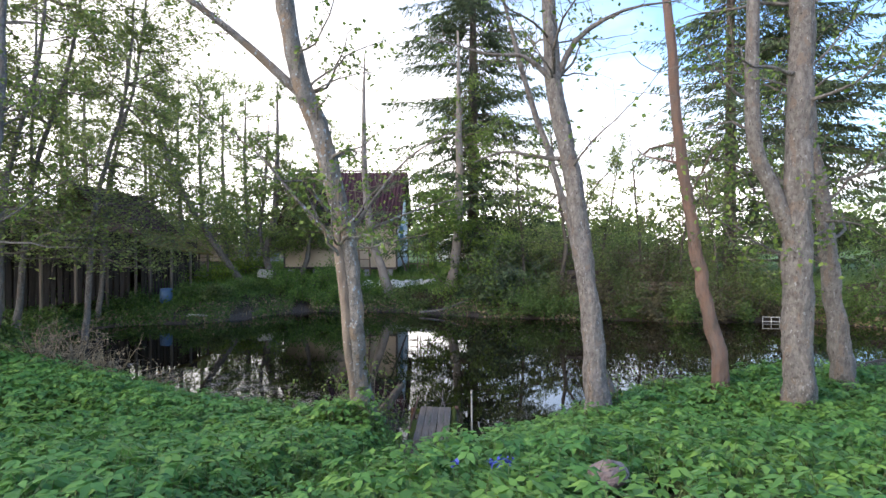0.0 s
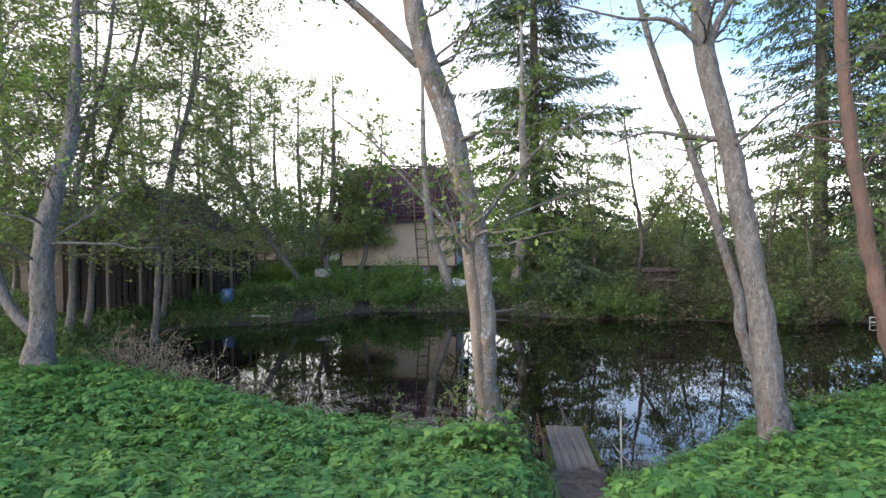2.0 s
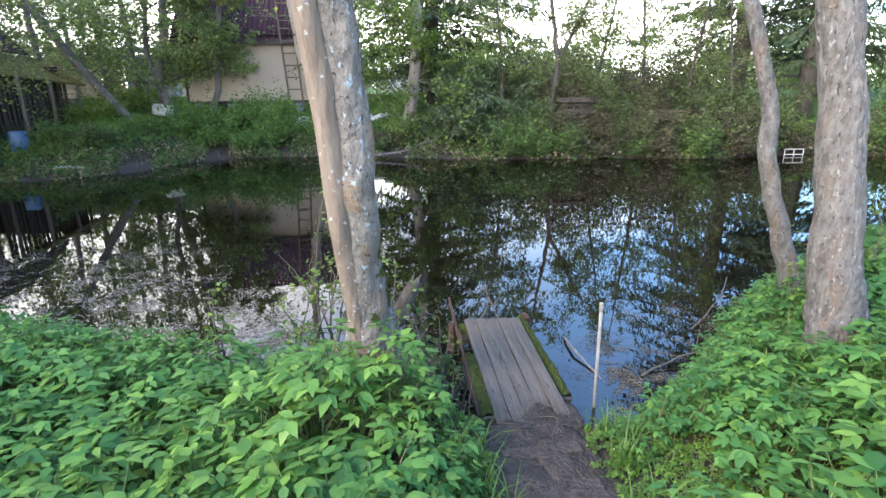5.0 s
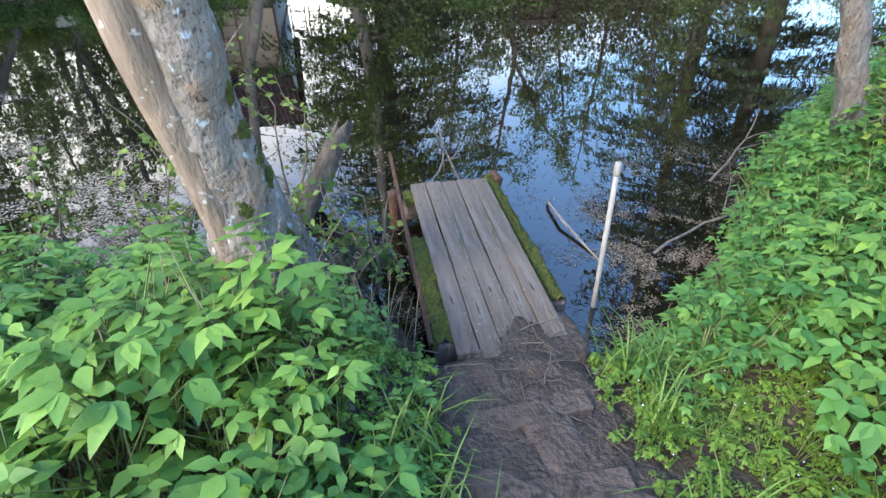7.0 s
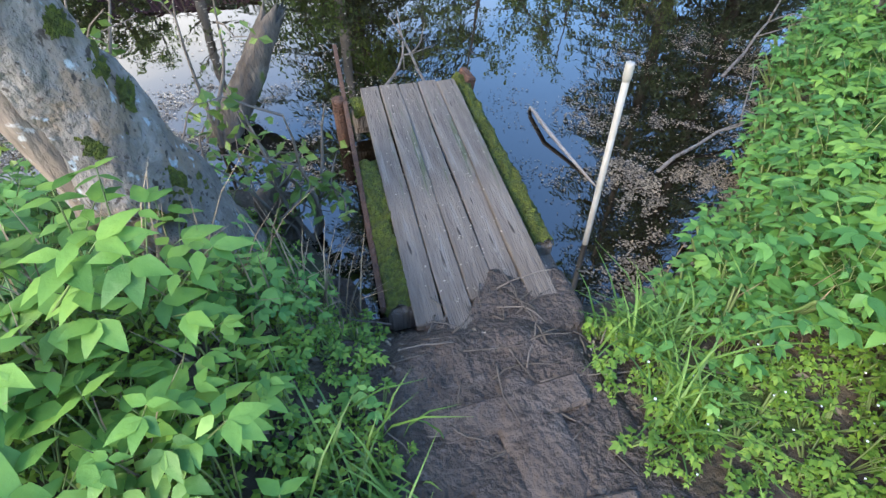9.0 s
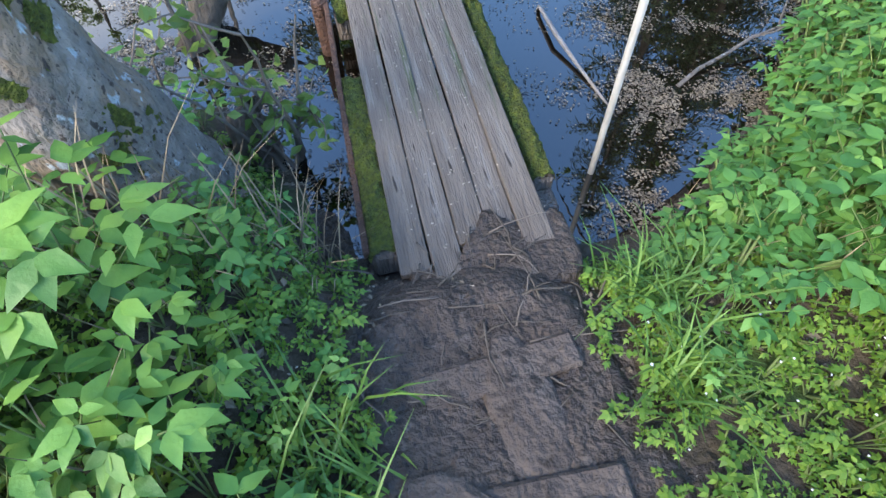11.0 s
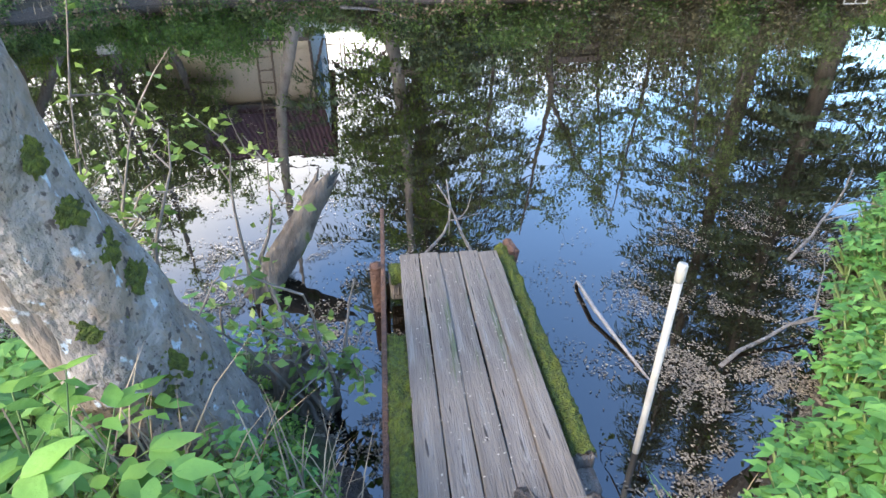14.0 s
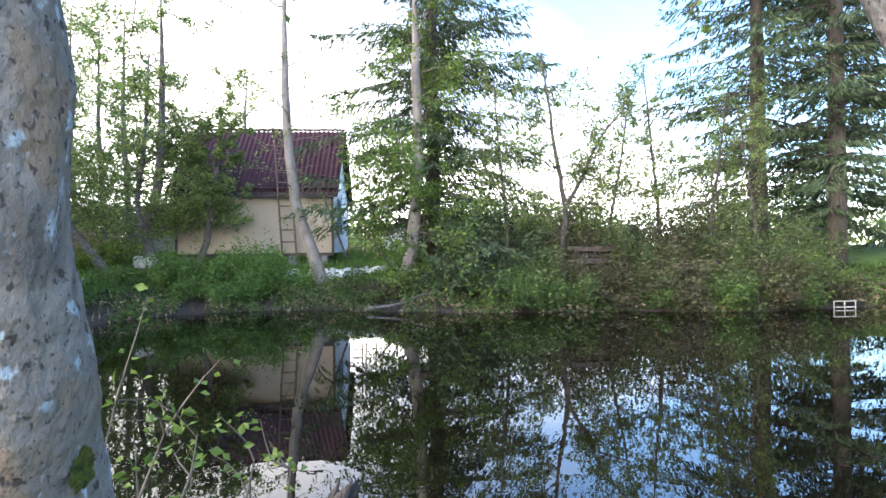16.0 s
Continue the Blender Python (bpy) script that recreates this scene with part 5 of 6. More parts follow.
pp = thing("plastic_pole", (0.425, 7.78, 0.0), "dull white plastic pipe standing in the water", "pole")
h = Heap()
h.add(*tube([(0, 0, -0.45), (0, 0, 0.02), (-0.01, -0.01, 0.80)], [0.0125, 0.0125, 0.0125], 14))
put("pipe", h.mesh("pipe", M_pvc), pp)
h = Heap()
h.add(*tube([(-0.01, -0.01, 0.79), (-0.01, -0.01, 0.80), (-0.01, -0.01, 0.85), (-0.01, -0.01, 0.855)], [0.0125, 0.0155, 0.0155, 0.0135], 14))
put("collar", h.mesh("collar", M_pvc), pp)

st = thing("sunken_branch", (0.58, 8.3, 0.0), "dead pale branch half sunk in the pond", "branch")
h = Heap()
rng = np.random.default_rng(41)
h.add(*tube([(0.02, 0.62, -0.05), (0.01, 0.55, 0.03), (0.0, 0.3, 0.045), (0.03, 0.1, 0.02), (0.10, -0.35, -0.02)], [0.006, 0.011, 0.012, 0.009, 0.005], 8, 0.15, rng))
put("wood", h.mesh("wood", M_bark_birch), st)
for k, (p, d, ln) in enumerate([((1.0, 8.15, 0.03), (1, 0.25, 0.15), 0.9), ((1.35, 7.95, 0.02), (0.8, 0.9, 0.35), 0.7), ((-0.2, 9.35, 0.02), (0.9, 0.6, 0.5), 0.55), ((0.1, 9.3, 0.0), (-0.6, 0.3, 0.9), 0.5), ((1.9, 8.9, 0.03), (1, 0.2, 0.1), 0.8), ((-0.55, 7.9, 0.02), (0.6, 0.35, 0.1), 0.5)]):
    b = thing("stick", p, "thin bare stick poking out of the water", "stick", "sticks in the pond")
    h = Heap()
    q = limb_line((0, 0, -0.03), d, ln, 6, rng, 0.15)
    h.add(*tube(q, np.linspace(0.011, 0.004, 7), 6))
    for j in (3, 4):
        h.add(*tube(limb_line(q[j], rng.normal(0, 1, 3) + np.array(d), ln * 0.4, 4, rng, 0.2), np.linspace(0.006, 0.002, 5), 4))
    put("wood", h.mesh("wood", M_bark), b)


def rough_log(points, seed, grain=0.3, sides=22, rings=44):
    """Verts and quads of a decayed log: fluted, with a broken upper end."""
    q = spline(points, rings)
    v, f = tube(q[:, :3], q[:, 3], sides)
    mid = np.vstack([np.repeat(q[:, :3], sides, 0), q[:1, :3], q[-1:, :3]])
    away = v - mid
    along = np.concatenate([np.repeat(np.linspace(0, 1, rings), sides), [0, 1]])
    turn = np.concatenate([np.tile(np.arange(sides) * 2 * np.pi / sides, rings), [0, 0]])
    wave = np.array([noise.noise(Vector((math.cos(a) * 2.2, math.sin(a) * 2.2, u * 2.0 + seed))) + 0.5 * noise.noise(Vector((math.cos(a) * 6, math.sin(a) * 6, u * 9 + seed))) for a, u in zip(turn, along)])
    v = mid + away * (1 + grain * wave * 1.6)[:, None]
    ax = q[-1, :3] - q[-2, :3]
    ax /= np.linalg.norm(ax)
    return v + ax * (np.maximum(0, along - 0.8) * wave * 1.2)[:, None], f


lg = thing("rotten_stump", (-1.1, 9.1, -0.05), "leaning rotten stump with moss at the water", "stump")
h = Heap()
h.add(*rough_log([(-0.08, -0.05, -0.08, 0.10), (0.06, 0.08, 0.14, 0.085), (0.2, 0.22, 0.34, 0.075), (0.34, 0.36, 0.52, 0.06)], 3.0))
put("wood", h.mesh("wood", M_rotten), lg)
lg2 = thing("sawn_stump", (-0.86, 8.22, land1(-0.86, 8.22) - 0.08), "short brown sawn stump beside the trunk", "stump")
h = Heap()
h.add(*rough_log([(0, 0, 0, 0.11), (0, 0, 0.12, 0.085), (0.0, 0, 0.26, 0.078), (0.01, 0, 0.28, 0.07)], 5.0, 0.2, 18, 16))
put("wood", h.mesh("wood", M_rotten), lg2)

# moss cushions on the leaning trunk: height, angle round it, size
AX = [(0.3, -1.185, 7.915, 0.245), (0.5, -1.19, 7.9, 0.205), (0.9, -1.22, 7.81, 0.152), (1.4, -1.245, 7.7, 0.122), (1.8, -1.24, 7.63, 0.113)]
for k, (z, a, r) in enumerate([(0.92, -62, 0.055), (0.66, -48, 0.085), (0.70, -38, 0.06), (1.2, -25, 0.04), (1.08, -18, 0.05), (0.97, -12, 0.05), (0.58, -20, 0.07), (1.34, -22, 0.035), (0.5, -60, 0.06)]):
    cx, cy, cr = (float(np.interp(z, [q[0] for q in AX], [q[i] for q in AX])) for i in (1, 2, 3))
    bm = bmesh.new()
    r = r * 0.72
    bmesh.ops.create_icosphere(bm, subdivisions=4, radius=r)
    for v in bm.verts:
        n3 = v.co / r
        v.co *= 1 + 0.75 * noise.noise(n3 * 1.5 + Vector((k * 3.1, 0, 0))) + 0.55 * noise.noise(n3 * 4 + Vector((0, k, 0))) + 0.3 * noise.noise(n3 * 11)
        v.co.x *= 0.3
        v.co.z *= 1.15
    me = bpy.data.meshes.new("moss_cushion")
    bm.to_mesh(me)
    bm.free()
    me.materials.append(M_moss)
    ob = new("moss_cushion", me)
    ob.matrix_basis = pose(cx + (cr - 0.004) * math.cos(radians(a)), cy + (cr - 0.004) * math.sin(radians(a)), z, 0, 0, a)
    tagged(ob, "small green moss cushion on the leaning trunk", "moss", "moss cushions")


def stone(at, s, seed, material, label, name="stone", group=""):
    bm = bmesh.new()
    bmesh.ops.create_icosphere(bm, subdivisions=3, radius=1.0)
    for v in bm.verts:
        n = v.co.copy()
        v.co *= 1 + 0.16 * noise.noise(n * 1.4 + Vector((seed, 0, 0))) + 0.05 * noise.noise(n * 5)
        v.co = Vector((v.co.x * s[0], v.co.y * s[1], v.co.z * s[2]))
    me = bpy.data.meshes.new(name)
    bm.to_mesh(me)
    bm.free()
    me.materials.append(material)
    ob = new(name, me)
    ob.matrix_basis = pose(*at, 0, 0, seed * 31)
    return tagged(ob, label, "stone", group)


stone((1.18, 3.81, 1.33), (0.17, 0.12, 0.10), 1, M_stone, "rounded pinkish granite stone among the herbs")
stone((0.72, 3.75, 1.30), (0.08, 0.07, 0.08), 2, M_stone, "small brown stone among the herbs")
stone((-0.20, 6.86, land1(-0.2, 6.86) + 0.018), (0.24, 0.10, 0.03), 3, M_slab, "flat muddy step stone in the path", "step_stone", "step stones")
stone((-0.36, 6.55, land1(-0.36, 6.55) + 0.018), (0.26, 0.11, 0.03), 4, M_slab, "flat muddy step stone in the path", "step_stone", "step stones")
stone((-0.10, 6.52, land1(-0.1, 6.52) + 0.018), (0.2, 0.10, 0.03), 5, M_slab, "flat muddy step stone in the path", "step_stone", "step stones")
for k, (x, y) in enumerate([(0.40, 3.75), (0.46, 3.72), (0.34, 3.68), (0.37, 3.62), (0.08, 3.8)]):
    z = land1(x, y)
    fl = thing("blue_flower", (x, y, z), "small bright blue spring flower among herbs", "flower", "blue flowers")
    h = Heap()
    h.add(*tube([(0, 0, 0), (0, 0.01, 0.42)], [0.004, 0.003], 5))
    put("stalk", h.mesh("stalk", M_herb_stem), fl)
    rng = np.random.default_rng(k)
    pts = rng.normal(0, 0.012, (22, 3)) + np.array([0, 0.01, 0.44])
    v, f = leaf_quads(pts, 0.026, rng, 0.8, 0.2)
    put("petals", mesh_np("petals", v, f, M_blue_flower, smooth=False), fl)

# ---- herbs, grasses, litter ----


def leaflet():
    """A pointed oval leaflet, folded along its midrib, 1 long along x."""
    m = [(0, 0, 0), (0.3, 0, 0.02), (0.62, 0, 0.0), (1, 0, -0.10)]
    l = [(0.10, 0.13, 0.025), (0.34, 0.27, 0.04), (0.70, 0.145, 0.01)]
    r = [(x, -y, z) for x, y, z in l]
    v = np.array(m + l + r, float)
    f = np.array([(0, 4, 4, 1), (1, 4, 5, 5), (1, 5, 6, 2), (2, 6, 3, 3)])
    g = [(0, 1, 4, 4), (1, 5, 4, 4), (1, 2, 6, 5), (2, 3, 6, 6), (0, 7, 1, 1), (1, 7, 8, 8), (1, 8, 9, 2), (2, 9, 3, 3)]
    return v, np.array(g)


LV, LF = leaflet()


def rot_z(a):
    return np.array([[math.cos(a), -math.sin(a), 0], [math.sin(a), math.cos(a), 0], [0, 0, 1.0]])


def rot_y(a):
    return np.array([[math.cos(a), 0, math.sin(a)], [0, 1, 0], [-math.sin(a), 0, math.cos(a)]])


def leaflet_lite():
    """The same leaflet with six faces."""
    return np.array([(0, 0, 0), (0.45, 0, 0.02), (1, 0, -0.10), (0.36, 0.26, 0.04), (0.36, -0.26, 0.04)]), np.array([(0, 1, 3, 3), (1, 2, 3, 3), (0, 4, 1, 1), (1, 4, 2, 2)])


LITE_V, LITE_F = leaflet_lite()


def herb_plant(rng, height, leaves, size, lite=False):
    """One plant: stalks that each carry a spray of leaflets. Returns verts, faces (quads or triangles), material index."""
    h, idx = Heap(), []
    for k in range(leaves):
        a = rng.uniform(0, 2 * np.pi)
        out = height * rng.uniform(0.15, 0.55)
        top = np.array([math.cos(a) * out, math.sin(a) * out, height * rng.uniform(0.55, 1.05)])
        mid = top * np.array([0.35, 0.35, 0.6])
        v, f = tube([(0, 0, 0), top], [0.004, 0.002], 3, close=False) if lite else tube([(0, 0, 0), mid, top], [0.004, 0.003, 0.002], 3, close=False)
        h.add(v, f)
        idx += [1] * len(f)
        tilt = rng.uniform(0.05, 0.45)
        lay = rot_z(a) @ rot_y(tilt)
        sprays = [(0.0, 1.0), (0.75, 0.9), (-0.75, 0.9)] + ([(1.75, 0.7), (-1.75, 0.7)] if rng.random() < 0.75 else [])
        for b, s in sprays:
            sc = size * s * rng.uniform(0.8, 1.15)
            off = top if abs(b) < 1.2 else top - (rot_z(a) @ np.array([size * 0.35, 0, 0]))
            lv, lf = (LITE_V, LITE_F) if lite else (LV, LF)
            vv = (lv * sc) @ (lay @ rot_z(b + rng.normal(0, 0.12)) @ rot_y(rng.normal(0.08, 0.16))).T + off
            h.add(vv, lf)
            idx += [0] * len(lf)
    return np.vstack(h.v), np.vstack(h.f), np.array(idx)


def sow(name, label, category, places, yaw, scale, templates, materials, rng, tiltv=0.12):
    """Plants of a few kinds joined into one mesh."""
    V, F, I, n = [], [], [], 0
    pick = rng.integers(0, len(templates), len(places))
    for k, (tv, tf, ti) in enumerate(templates):
        s = np.where(pick == k)[0]
        if not len(s):
            continue
        ca, sa = np.cos(yaw[s]), np.sin(yaw[s])
        v = tv[None] * scale[s][:, None, None]
        x = v[..., 0] * ca[:, None] - v[..., 1] * sa[:, None]
        y = v[..., 0] * sa[:, None] + v[..., 1] * ca[:, None]
        tx, ty = rng.normal(0, tiltv, (2, len(s)))
        x = x + v[..., 2] * tx[:, None]
        y = y + v[..., 2] * ty[:, None]
        P = np.stack([x, y, v[..., 2]], -1) + places[s][:, None, :]
        V.append(P.reshape(-1, 3))
        F.append((tf[None] + (np.arange(len(s)) * len(tv))[:, None, None]).reshape(-1, 4) + n)
        I.append(np.tile(ti, len(s)))
        n += len(s) * len(tv)
    V, F, I = np.vstack(V), np.vstack(F), np.concatenate(I)
    tri = F[:, 2] == F[:, 3]
    q = F[~tri]
    T = np.vstack([q[:, [0, 1, 2]], q[:, [0, 2, 3]], F[tri][:, :3]])
    I = np.concatenate([I[~tri], I[~tri], I[tri]])
    return tagged(put(name, mesh_np(name, V, T, materials, I)), label, category, kind="stuff")


def path_gap(x, y):
    """Distance beyond the edge of the trodden path."""
    c = np.interp(y, [0, 3.4, 4.45, 5.4, 6.0, 6.6, 8], [-1.35, -1.35, -1.05, -0.65, -0.42, -0.28, -0.20])
    w = np.interp(y, [0, 3.0, 4.5, 5.5, 6.2, 7.3, 8], [0.02, 0.05, 0.16, 0.26, 0.32, 0.36, 0.45])
    return np.abs(x - c) - w


rng = np.random.default_rng(101)
big = [herb_plant(rng, 0.40, 6, 0.095) for _ in range(9)]
far_big = [herb_plant(rng, 0.40, 6, 0.10, True) for _ in range(9)]
n = 15000
px, py = rng.uniform(-11, 9.5, n), rng.uniform(1.2, 10.5, n)
d, g = shore_dist(px, py), path_gap(px, py)
dens = np.where(py > 4.5, 1.0, 0.75) * np.where((px > 2.1 + 0.4 * np.sin(3 * py)) & (py < 3.9), 0.42, 1.0)
keep = (d > 0.10) & (py > 1.5 + 0.12 * np.abs(px)) & (g > 0.04 + 0.08 * rng.random(n)) & (rng.random(n) < dens) & (np.hypot(px + 1.16, py - 7.97) > 0.36) & (np.hypot(px - 2.26, py - 7.7) > 0.3)
keep &= (np.abs(px - 1.18) > 0.22) | (np.abs(py - 3.7) > 0.2)
keep &= np.hypot(px - 0.38, py - 3.6) > 0.16
keep &= ~((px > 0.05) & (px < 0.75) & (py > 5.9) & (py < 7.2) & (rng.random(n) < 0.8))
px, py = px[keep], py[keep]
pl_ = np.stack([px, py, land(px, py) - 0.02], -1)
size_ = rng.uniform(0.6, 1.3, len(px)) * np.clip(0.45 + path_gap(px, py), 0.5, 1.0) * np.clip(0.5 + 0.45 * shore_dist(px, py), 0.5, 1.0)
yaw_ = rng.uniform(0, 6.28, len(px))
pale = np.sin(1.9 * px + 0.7 * py) + np.sin(2.7 * py - 1.1 * px) + rng.normal(0, 0.7, len(px)) + np.where(px > -0.2, 0.4, 0.0) > 0.45
close_by = (py > 4.3) & (np.abs(px + 0.3) < 2.6)
for lot, m_, nm, lb in ((~pale, M_herb, "ground_herbs", "dense knee-high dark green herbs covering the bank"), (pale, M_herb_pale, "pale_ground_herbs", "knee-high fresh yellow-green herbs on the bank")):
    for near_, kinds in ((close_by, big), (~close_by, far_big)):
        sel = lot & near_
        sow(nm, lb, "herbs", pl_[sel], yaw_[sel], size_[sel], kinds, [m_, M_herb_stem], rng)
small = [herb_plant(rng, 0.07, 6, 0.022, True) for _ in range(5)]
n = 7500
px, py = rng.uniform(-2.2, 2.6, n), rng.uniform(4.6, 8.3, n)
keep = (shore_dist(px, py) > 0.08) & (path_gap(px, py) > rng.uniform(-0.06, 0.04, n)) & ((path_gap(px, py) < 0.9) | (rng.random(n) < 0.3))
px, py = px[keep], py[keep]
sow("ground_cover", "low yellow-green weeds beside the path", "weeds", np.stack([px, py, land(px, py) - 0.01], -1), rng.uniform(0, 6.28, len(px)), rng.uniform(0.6, 1.4, len(px)), small, [M_cover, M_herb_stem], rng)
# tiny white flowers
n = 90
px, py = rng.uniform(0.05, 0.9, n), rng.uniform(5.8, 7.1, n)
keep = path_gap(px, py) > 0.03
px, py = px[keep], py[keep]
v, f = leaf_quads(np.stack([px, py, land(px, py) + 0.085], -1), 0.008, rng, 0.9, 0.9)
tagged(put("tiny_flowers", mesh_np("tiny_flowers", v, f, M_white_petal, smooth=False)), "tiny white chickweed flowers", "flowers", kind="stuff")


def blades(name, label, places, length, spread, material, rng, width=0.006, bend=0.5):
    """Bent grass blades standing at the places."""
    n = len(places)
    a = rng.uniform(0, 2 * np.pi, n)
    ln = length * rng.uniform(0.5, 1.2, n)
    s = np.linspace(0, 1, 4)
    out = (spread * rng.uniform(0.2, 1.0, n) * ln)[:, None] * s[None] ** 1.6
    up = ln[:, None] * (s[None] - bend * 0.55 * s[None] ** 2.4)
    ctr = places[:, None, :] + np.stack([np.cos(a)[:, None] * out, np.sin(a)[:, None] * out, up], -1)
    wd = (width * np.array([1, 0.9, 0.6, 0.05]))[None, :, None] * np.stack([-np.sin(a), np.cos(a), 0 * a], -1)[:, None, :]
    v = np.stack([ctr - wd, ctr + wd], 2).reshape(-1, 3)
    b = (np.arange(n) * 8)[:, None, None]
    f = (np.array([(0, 1, 3, 2), (2, 3, 5, 4), (4, 5, 7, 6)])[None] + b).reshape(-1, 4)
    return tagged(put(name, mesh_np(name, v, f, material)), label, "grass", kind="stuff")


P = []
for x, y, k, r in [(0.27, 7.12, 110, 0.06), (0.22, 6.85, 60, 0.06), (0.14, 6.45, 30, 0.06), (-0.72, 6.55, 70, 0.10), (-0.68, 6.85, 60, 0.08), (-0.78, 6.25, 60, 0.12), (-0.75, 5.8, 50, 0.12), (0.05, 6.0, 40, 0.1), (-0.9, 5.4, 50, 0.15), (-1.2, 4.6, 60, 0.2), (-0.6, 4.9, 40, 0.15), (-1.3, 3.6, 60, 0.25), (0.5, 7.15, 40, 0.1), (1.0, 7.3, 30, 0.12), (-1.45, 3.0, 50, 0.25)]:
    P.append(np.stack([rng.normal(x, r, k), rng.normal(y, r, k)], -1))
P = np.vstack(P)
blades("path_grass", "long grass tufts along the muddy path", np.column_stack([P, land(P[:, 0], P[:, 1]) - 0.01]), 0.32, 0.9, M_grass, rng, 0.0042, 0.7)
n = 34000
px, py = rng.uniform(-14, 14, n), rng.uniform(21.5, 32, n)
dd = shore_dist(px, py)
keep = dd > np.where(px > 1.0, 3.0, 1.7)
px, py = px[keep], py[keep]
blades("lawn_grass", "green grass on the far bank and lawn", np.column_stack([px, py, land(px, py) - 0.02]), 0.30, 0.6, M_grass, rng, 0.012, 0.4)
n = 2600
px, py = rng.uniform(-13, 16, n), rng.uniform(18, 25.5, n)
dd = shore_dist(px, py)
keep = (dd > 0.15) & (dd < 1.6)
px, py = px[keep], py[keep]
blades("dry_bank_grass", "dry straw and stalks along the waterline", np.column_stack([px, py, land(px, py) - 0.02]), 0.42, 0.8, M_dry, rng, 0.009, 0.6)
t_ = np.vstack([np.stack([rng.normal(x, r, k), rng.normal(y, r, k)], -1) for x, y, k, r in [(-1.95, 8.55, 160, 0.09), (-7.0, 10.2, 160, 0.4), (-7.9, 10.4, 160, 0.4), (-3.4, 8.3, 80, 0.4)]])
blades("bank_tussock", "green and straw tussocks at the near waterline", np.column_stack([t_, np.maximum(land(t_[:, 0], t_[:, 1]), 0) - 0.01]), 0.30, 0.7, M_grass, rng, 0.004, 0.6)

t_ = np.vstack([np.stack([rng.normal(x, r, k), rng.normal(y, r, k)], -1) for x, y, k, r in [(-1.5, 7.15, 70, 0.2), (-1.05, 7.5, 60, 0.14), (-0.75, 7.55, 50, 0.1), (-1.3, 6.6, 40, 0.25), (0.6, 7.3, 12, 0.15), (1.6, 7.6, 14, 0.3)]])
blades("dead_stalks", "brown dead stalks among the herbs", np.column_stack([t_, land(t_[:, 0], t_[:, 1]) - 0.01]), 0.45, 0.6, M_dry, rng, 0.003, 0.4)
# floating leaves and scum: more where they drift together


def drift(name, label, n, box_, blobs, size, material, seed, z=0.004):
    rng = np.random.default_rng(seed)
    px, py = rng.uniform(box_[0], box_[1], n), rng.uniform(box_[2], box_[3], n)
    w = np.zeros(n)
    for x, y, rx, ry, a in blobs:
        w += a * np.exp(-((px - x) / rx) ** 2 - ((py - y) / ry) ** 2)
    clump = np.sin(7 * px + 2 * np.sin(3 * py)) * np.sin(6 * py + 1.5 * np.sin(4 * px)) + 0.7 * np.sin(17 * px + 3 * np.sin(9 * py)) * np.sin(19 * py + 2 * np.sin(13 * px))
    w *= np.clip(0.15 + 1.7 * clump, 0.03, 1.8)
    keep = (rng.random(n) < w) & (shore_dist(px, py) < 0.1)
    px, py = px[keep], py[keep]
    v, f = leaf_quads(np.stack([px, py, np.full(len(px), z) + rng.uniform(0, 0.003, len(px))], -1), size, rng, 0.45, 1.0)
    v[:, 2] = np.clip(v[:, 2], 0.002, 0.012)
    return tagged(put(name, mesh_np(name, v, f, material, smooth=False)), label, "leaf litter", kind="stuff")


drift("floating_leaves", "brown rotting leaves floating by the bank", 420000, (-3, 3.2, 7.2, 10.5),
      [(1.15, 8.05, 0.45, 0.5, 0.9), (0.75, 7.65, 0.35, 0.35, 0.8), (1.7, 8.8, 0.6, 0.6, 0.5), (-0.62, 8.15, 0.22, 0.55, 0.6), (-0.95, 9.0, 0.5, 0.5, 0.35), (0.7, 8.5, 0.6, 0.6, 0.05), (-1.9, 9.1, 0.7, 0.4, 0.6)], 0.015, M_flake, 201)
drift("floating_scum", "pale patches of floating scum on the pond", 330000, (-10, 2, 8.5, 15),
      [(-2.6, 9.7, 1.0, 0.6, 1.0), (-4.2, 10.6, 1.3, 0.7, 1.0), (-6.0, 11.7, 1.5, 0.5, 0.7), (-5.0, 12.5, 1.8, 0.3, 0.35), (-8.5, 13.3, 1.2, 0.5, 0.4), (-1.3, 9.6, 0.6, 0.6, 0.4)], 0.022, M_scum, 202)
drift("far_floating_leaves", "thin rafts of floating leaves on the far water", 26000, (-3, 12, 13, 20.5),
      [(4.0, 18.5, 4.0, 0.5, 0.16), (2.5, 17.0, 3.0, 0.3, 0.12), (8.0, 17.6, 2.5, 0.4, 0.12), (6, 16.2, 2.0, 0.2, 0.08)], 0.09, M_flake, 203)

# trodden mud of the path, and the mound of mud and debris that has spread over the plank ends


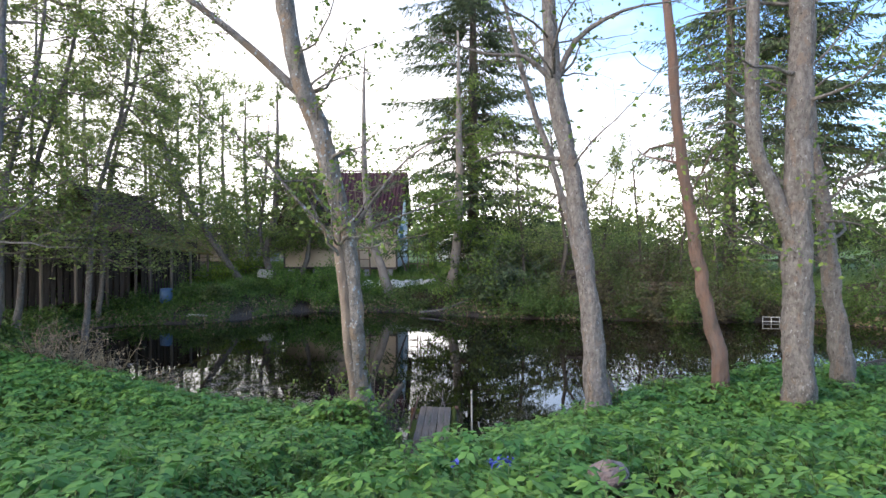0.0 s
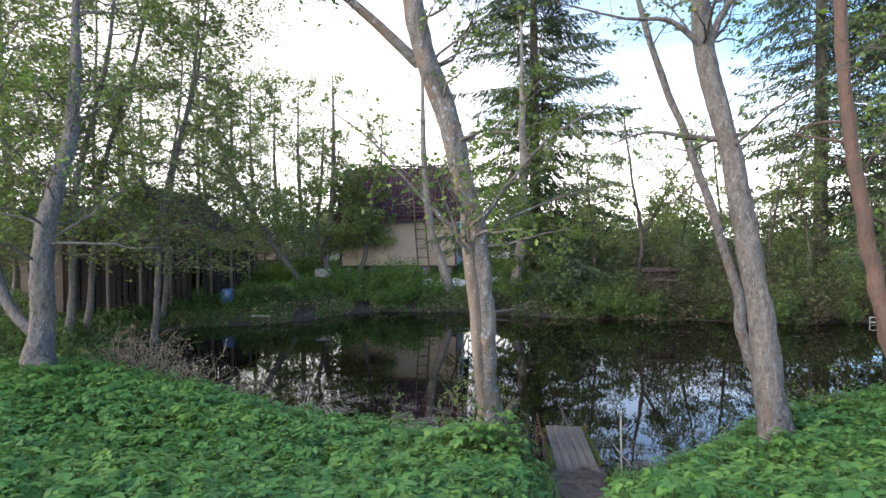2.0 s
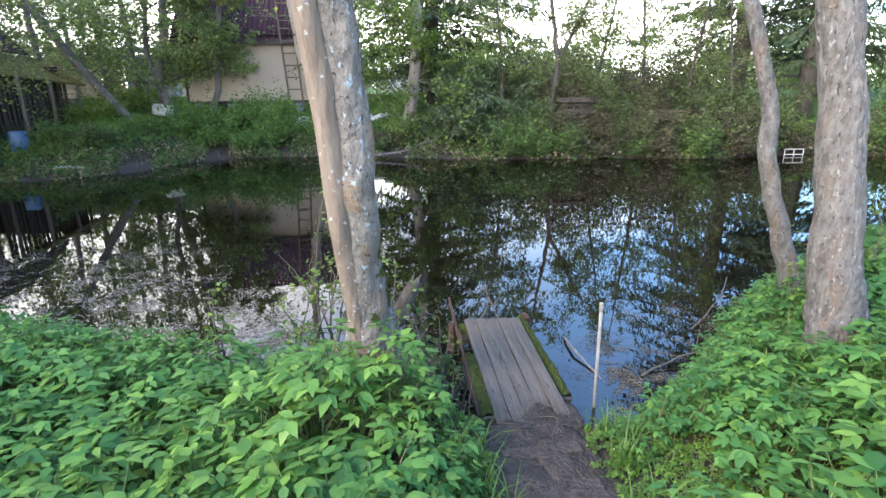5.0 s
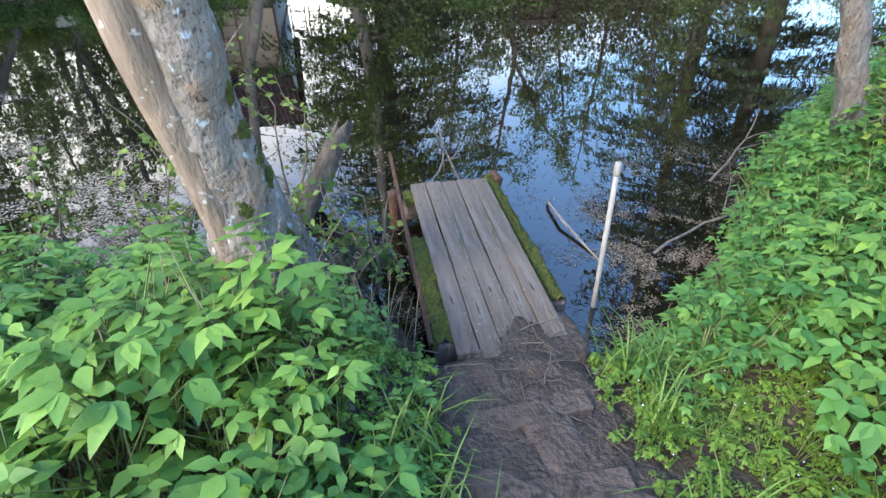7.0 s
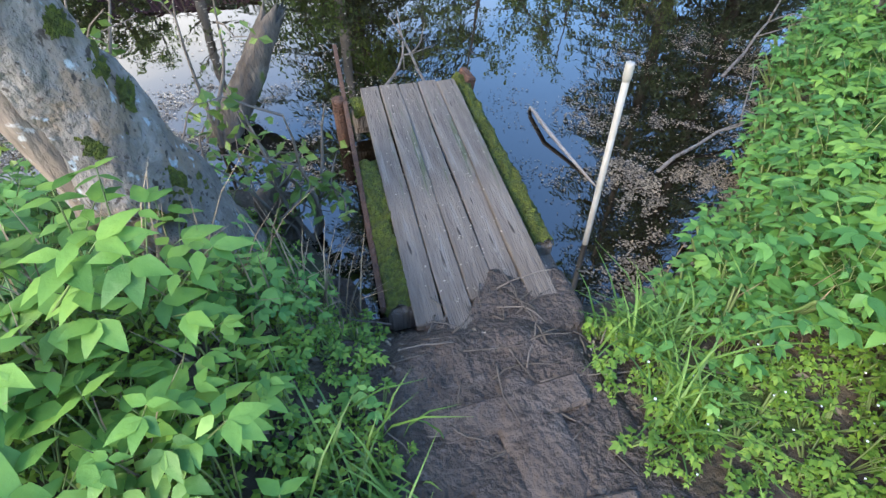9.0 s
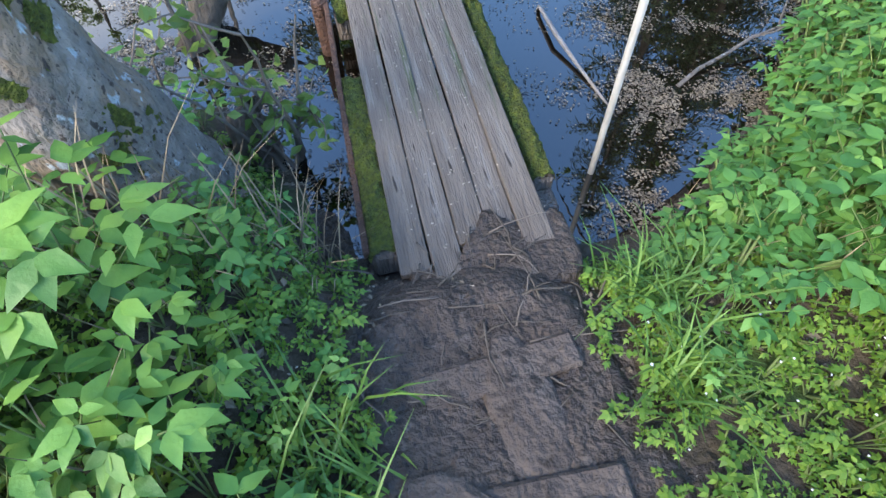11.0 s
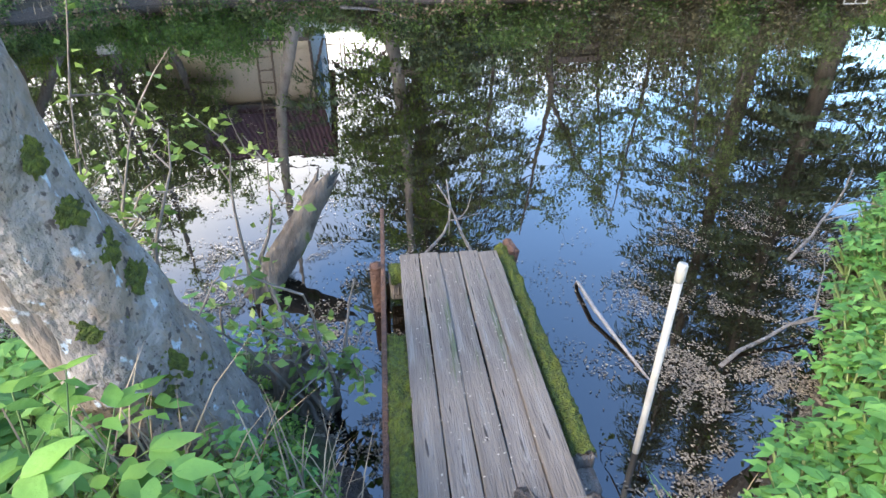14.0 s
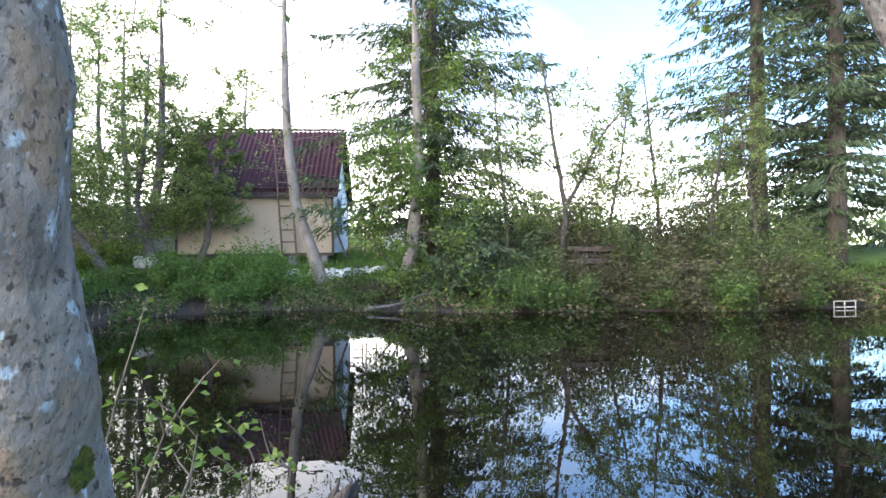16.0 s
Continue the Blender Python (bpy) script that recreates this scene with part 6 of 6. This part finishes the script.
def mud_sheet(name, label, x0, x1, y0, y1, step, height):
    """A finely uneven sheet of mud; height gives its level, the rim dips under the ground."""
    u, w = np.meshgrid(np.arange(x0, x1, step), np.arange(y0, y1, step))
    lump = np.array([0.030 * noise.noise(Vector((a * 5, b * 5, 0.3))) + 0.016 * noise.noise(Vector((a * 14, b * 14, 1.7))) + 0.007 * noise.noise(Vector((a * 42, b * 42, 2.9))) for a, b in zip(u.ravel(), w.ravel())]).reshape(u.shape)
    z = height(u, w, lump)
    k = np.arange(u.size).reshape(u.shape)
    q = np.stack([k[:-1, :-1], k[:-1, 1:], k[1:, 1:], k[1:, :-1]], -1).reshape(-1, 4)
    return tagged(put(name, mesh_np(name, np.stack([u, w, z], -1).reshape(-1, 3), q, M_mud)), label, "mud", kind="structure")


def path_level(u, w, lump):
    c = np.interp(w, [4.6, 5.4, 6.0, 6.6, 8], [-1.0, -0.65, -0.42, -0.28, -0.20])
    rim = smooth01((np.interp(w, [6.6, 7.3], [0.50, 0.36]) - np.abs(u - c)) / 0.14) * smooth01((w - 4.7) / 0.3) * smooth01((7.5 - w) / 0.1)
    return land(u, w) - 0.05 + rim * (0.07 + lump * 0.8)


def mound_level(u, w, lump):
    reach = 7.50 + 0.04 * np.sin(9 * u) + 0.09 * np.exp(-((u + 0.10) / 0.09) ** 2) + 2.5 * lump
    rim = smooth01((0.34 - np.abs(u + 0.13)) / 0.12) * smooth01((reach - w) / 0.10) * smooth01((w - 7.12) / 0.18)
    return -0.06 + np.minimum(1, rim * 1.5) * (0.308 + 0.4 * lump)


mud_sheet("muddy_path", "trodden wet brown mud of the path", -1.7, 0.45, 4.7, 7.5, 0.016, path_level)
mud_sheet("mud_mound", "wet mud spread over the ends of the planks", -0.6, 0.35, 7.05, 7.85, 0.011, mound_level)

# half-buried boards that hold the path
for x, y, a_, ln in [(-0.26, 6.98, 3, 0.5), (-0.30, 6.66, -4, 0.55), (-0.34, 6.36, 2, 0.5)]:
    sb = thing("step_board", (x, y, land1(x, y) + 0.026), "muddy half-buried board across the path", "board", "step boards", rz=a_)
    bm = box(bmesh.new(), (0, 0, -0.012), (ln, 0.10, 0.045), None, 0.008)
    part("board", bm, M_slab, sb)

# dead leaves and small plants on the near bank's edge
rng = np.random.default_rng(305)
px, py = rng.uniform(-7, 7, 60000), rng.uniform(6.5, 11.5, 60000)
dd = shore_dist(px, py)
keep = (dd > -0.05) & (dd < 0.7) & (py < 9.4 + 0.3 * np.abs(px)) & (rng.random(60000) < 0.75) & (np.abs(px + 0.15) > 0.6)
px, py = px[keep], py[keep]
v, f = leaf_quads(np.stack([px, py, np.maximum(land(px, py), 0.0) + 0.012], -1), 0.03, rng, 0.6, 0.75)
tagged(put("bank_litter", mesh_np("bank_litter", v, f, M_flake, smooth=False)), "dead brown leaves on the water's edge", "litter", kind="stuff")
px, py = rng.uniform(0.5, 6, 5000), rng.uniform(7.0, 11, 5000)
dd = shore_dist(px, py)
keep = (dd > 0.02) & (dd < 0.9) & (py < 9.4 + 0.3 * px)
px, py = px[keep], py[keep]
sow("edge_weeds", "small weeds sprouting along the near water's edge", "weeds", np.stack([px, py, land(px, py) - 0.01], -1), rng.uniform(0, 6.28, len(px)), rng.uniform(1.5, 3.2, len(px)), small, [M_herb, M_herb_stem], rng)

# bits of dead leaf on the mud
rng = np.random.default_rng(302)
px, py = rng.normal(-0.22, 0.3, 1500), rng.uniform(5.4, 7.45, 1500)
v, f = leaf_quads(np.stack([px, py, land(px, py) + 0.006], -1), 0.015, rng, 0.6, 0.92)
tagged(put("mud_litter", mesh_np("mud_litter", v, f, M_flake, smooth=False)), "crumbled dead leaves trodden into the mud", "litter", kind="stuff")

# twigs and petals strewn on the mud and the planks
rng = np.random.default_rng(303)
for k in range(64):
    x, y = rng.normal(-0.17, 0.22), rng.uniform(6.3, 7.5) if k % 3 else rng.normal(7.28, 0.12)
    tw = limb_line((0, 0, 0), (rng.normal(), rng.normal(), 0.03), rng.uniform(0.05, 0.24), 4, rng, 0.2)
    tw[:, 2] = np.abs(tw[:, 2]) * 0.3
    h = Heap()
    h.add(*tube(tw, np.linspace(0.0035, 0.0015, 5), 5))
    ob = put("twig", h.mesh("twig", M_bark_dark if k % 4 else M_twig))
    ob.matrix_basis = pose(x, y, (0.262 if y > 7.3 else land1(x, y) + 0.022))
    tagged(ob, "thin dead twig lying on the mud", "twig", "twigs on the path")
n = 700
px, py = rng.normal(-0.18, 0.26, n), rng.uniform(6.5, 9.0, n)
jz = np.where(py > 7.42, 0.252 + (py - 7.4) * 0.016, land(px, py) + 0.008)
keep = (py < 7.42) | (np.abs(px + 0.12) < 0.24)
v, f = leaf_quads(np.stack([px, py, jz], -1)[keep], 0.011, rng, 0.5, 1.0)
tagged(put("fallen_petals", mesh_np("fallen_petals", v, f, M_scum, smooth=False)), "tiny pale bud scales strewn on planks", "litter", kind="stuff")
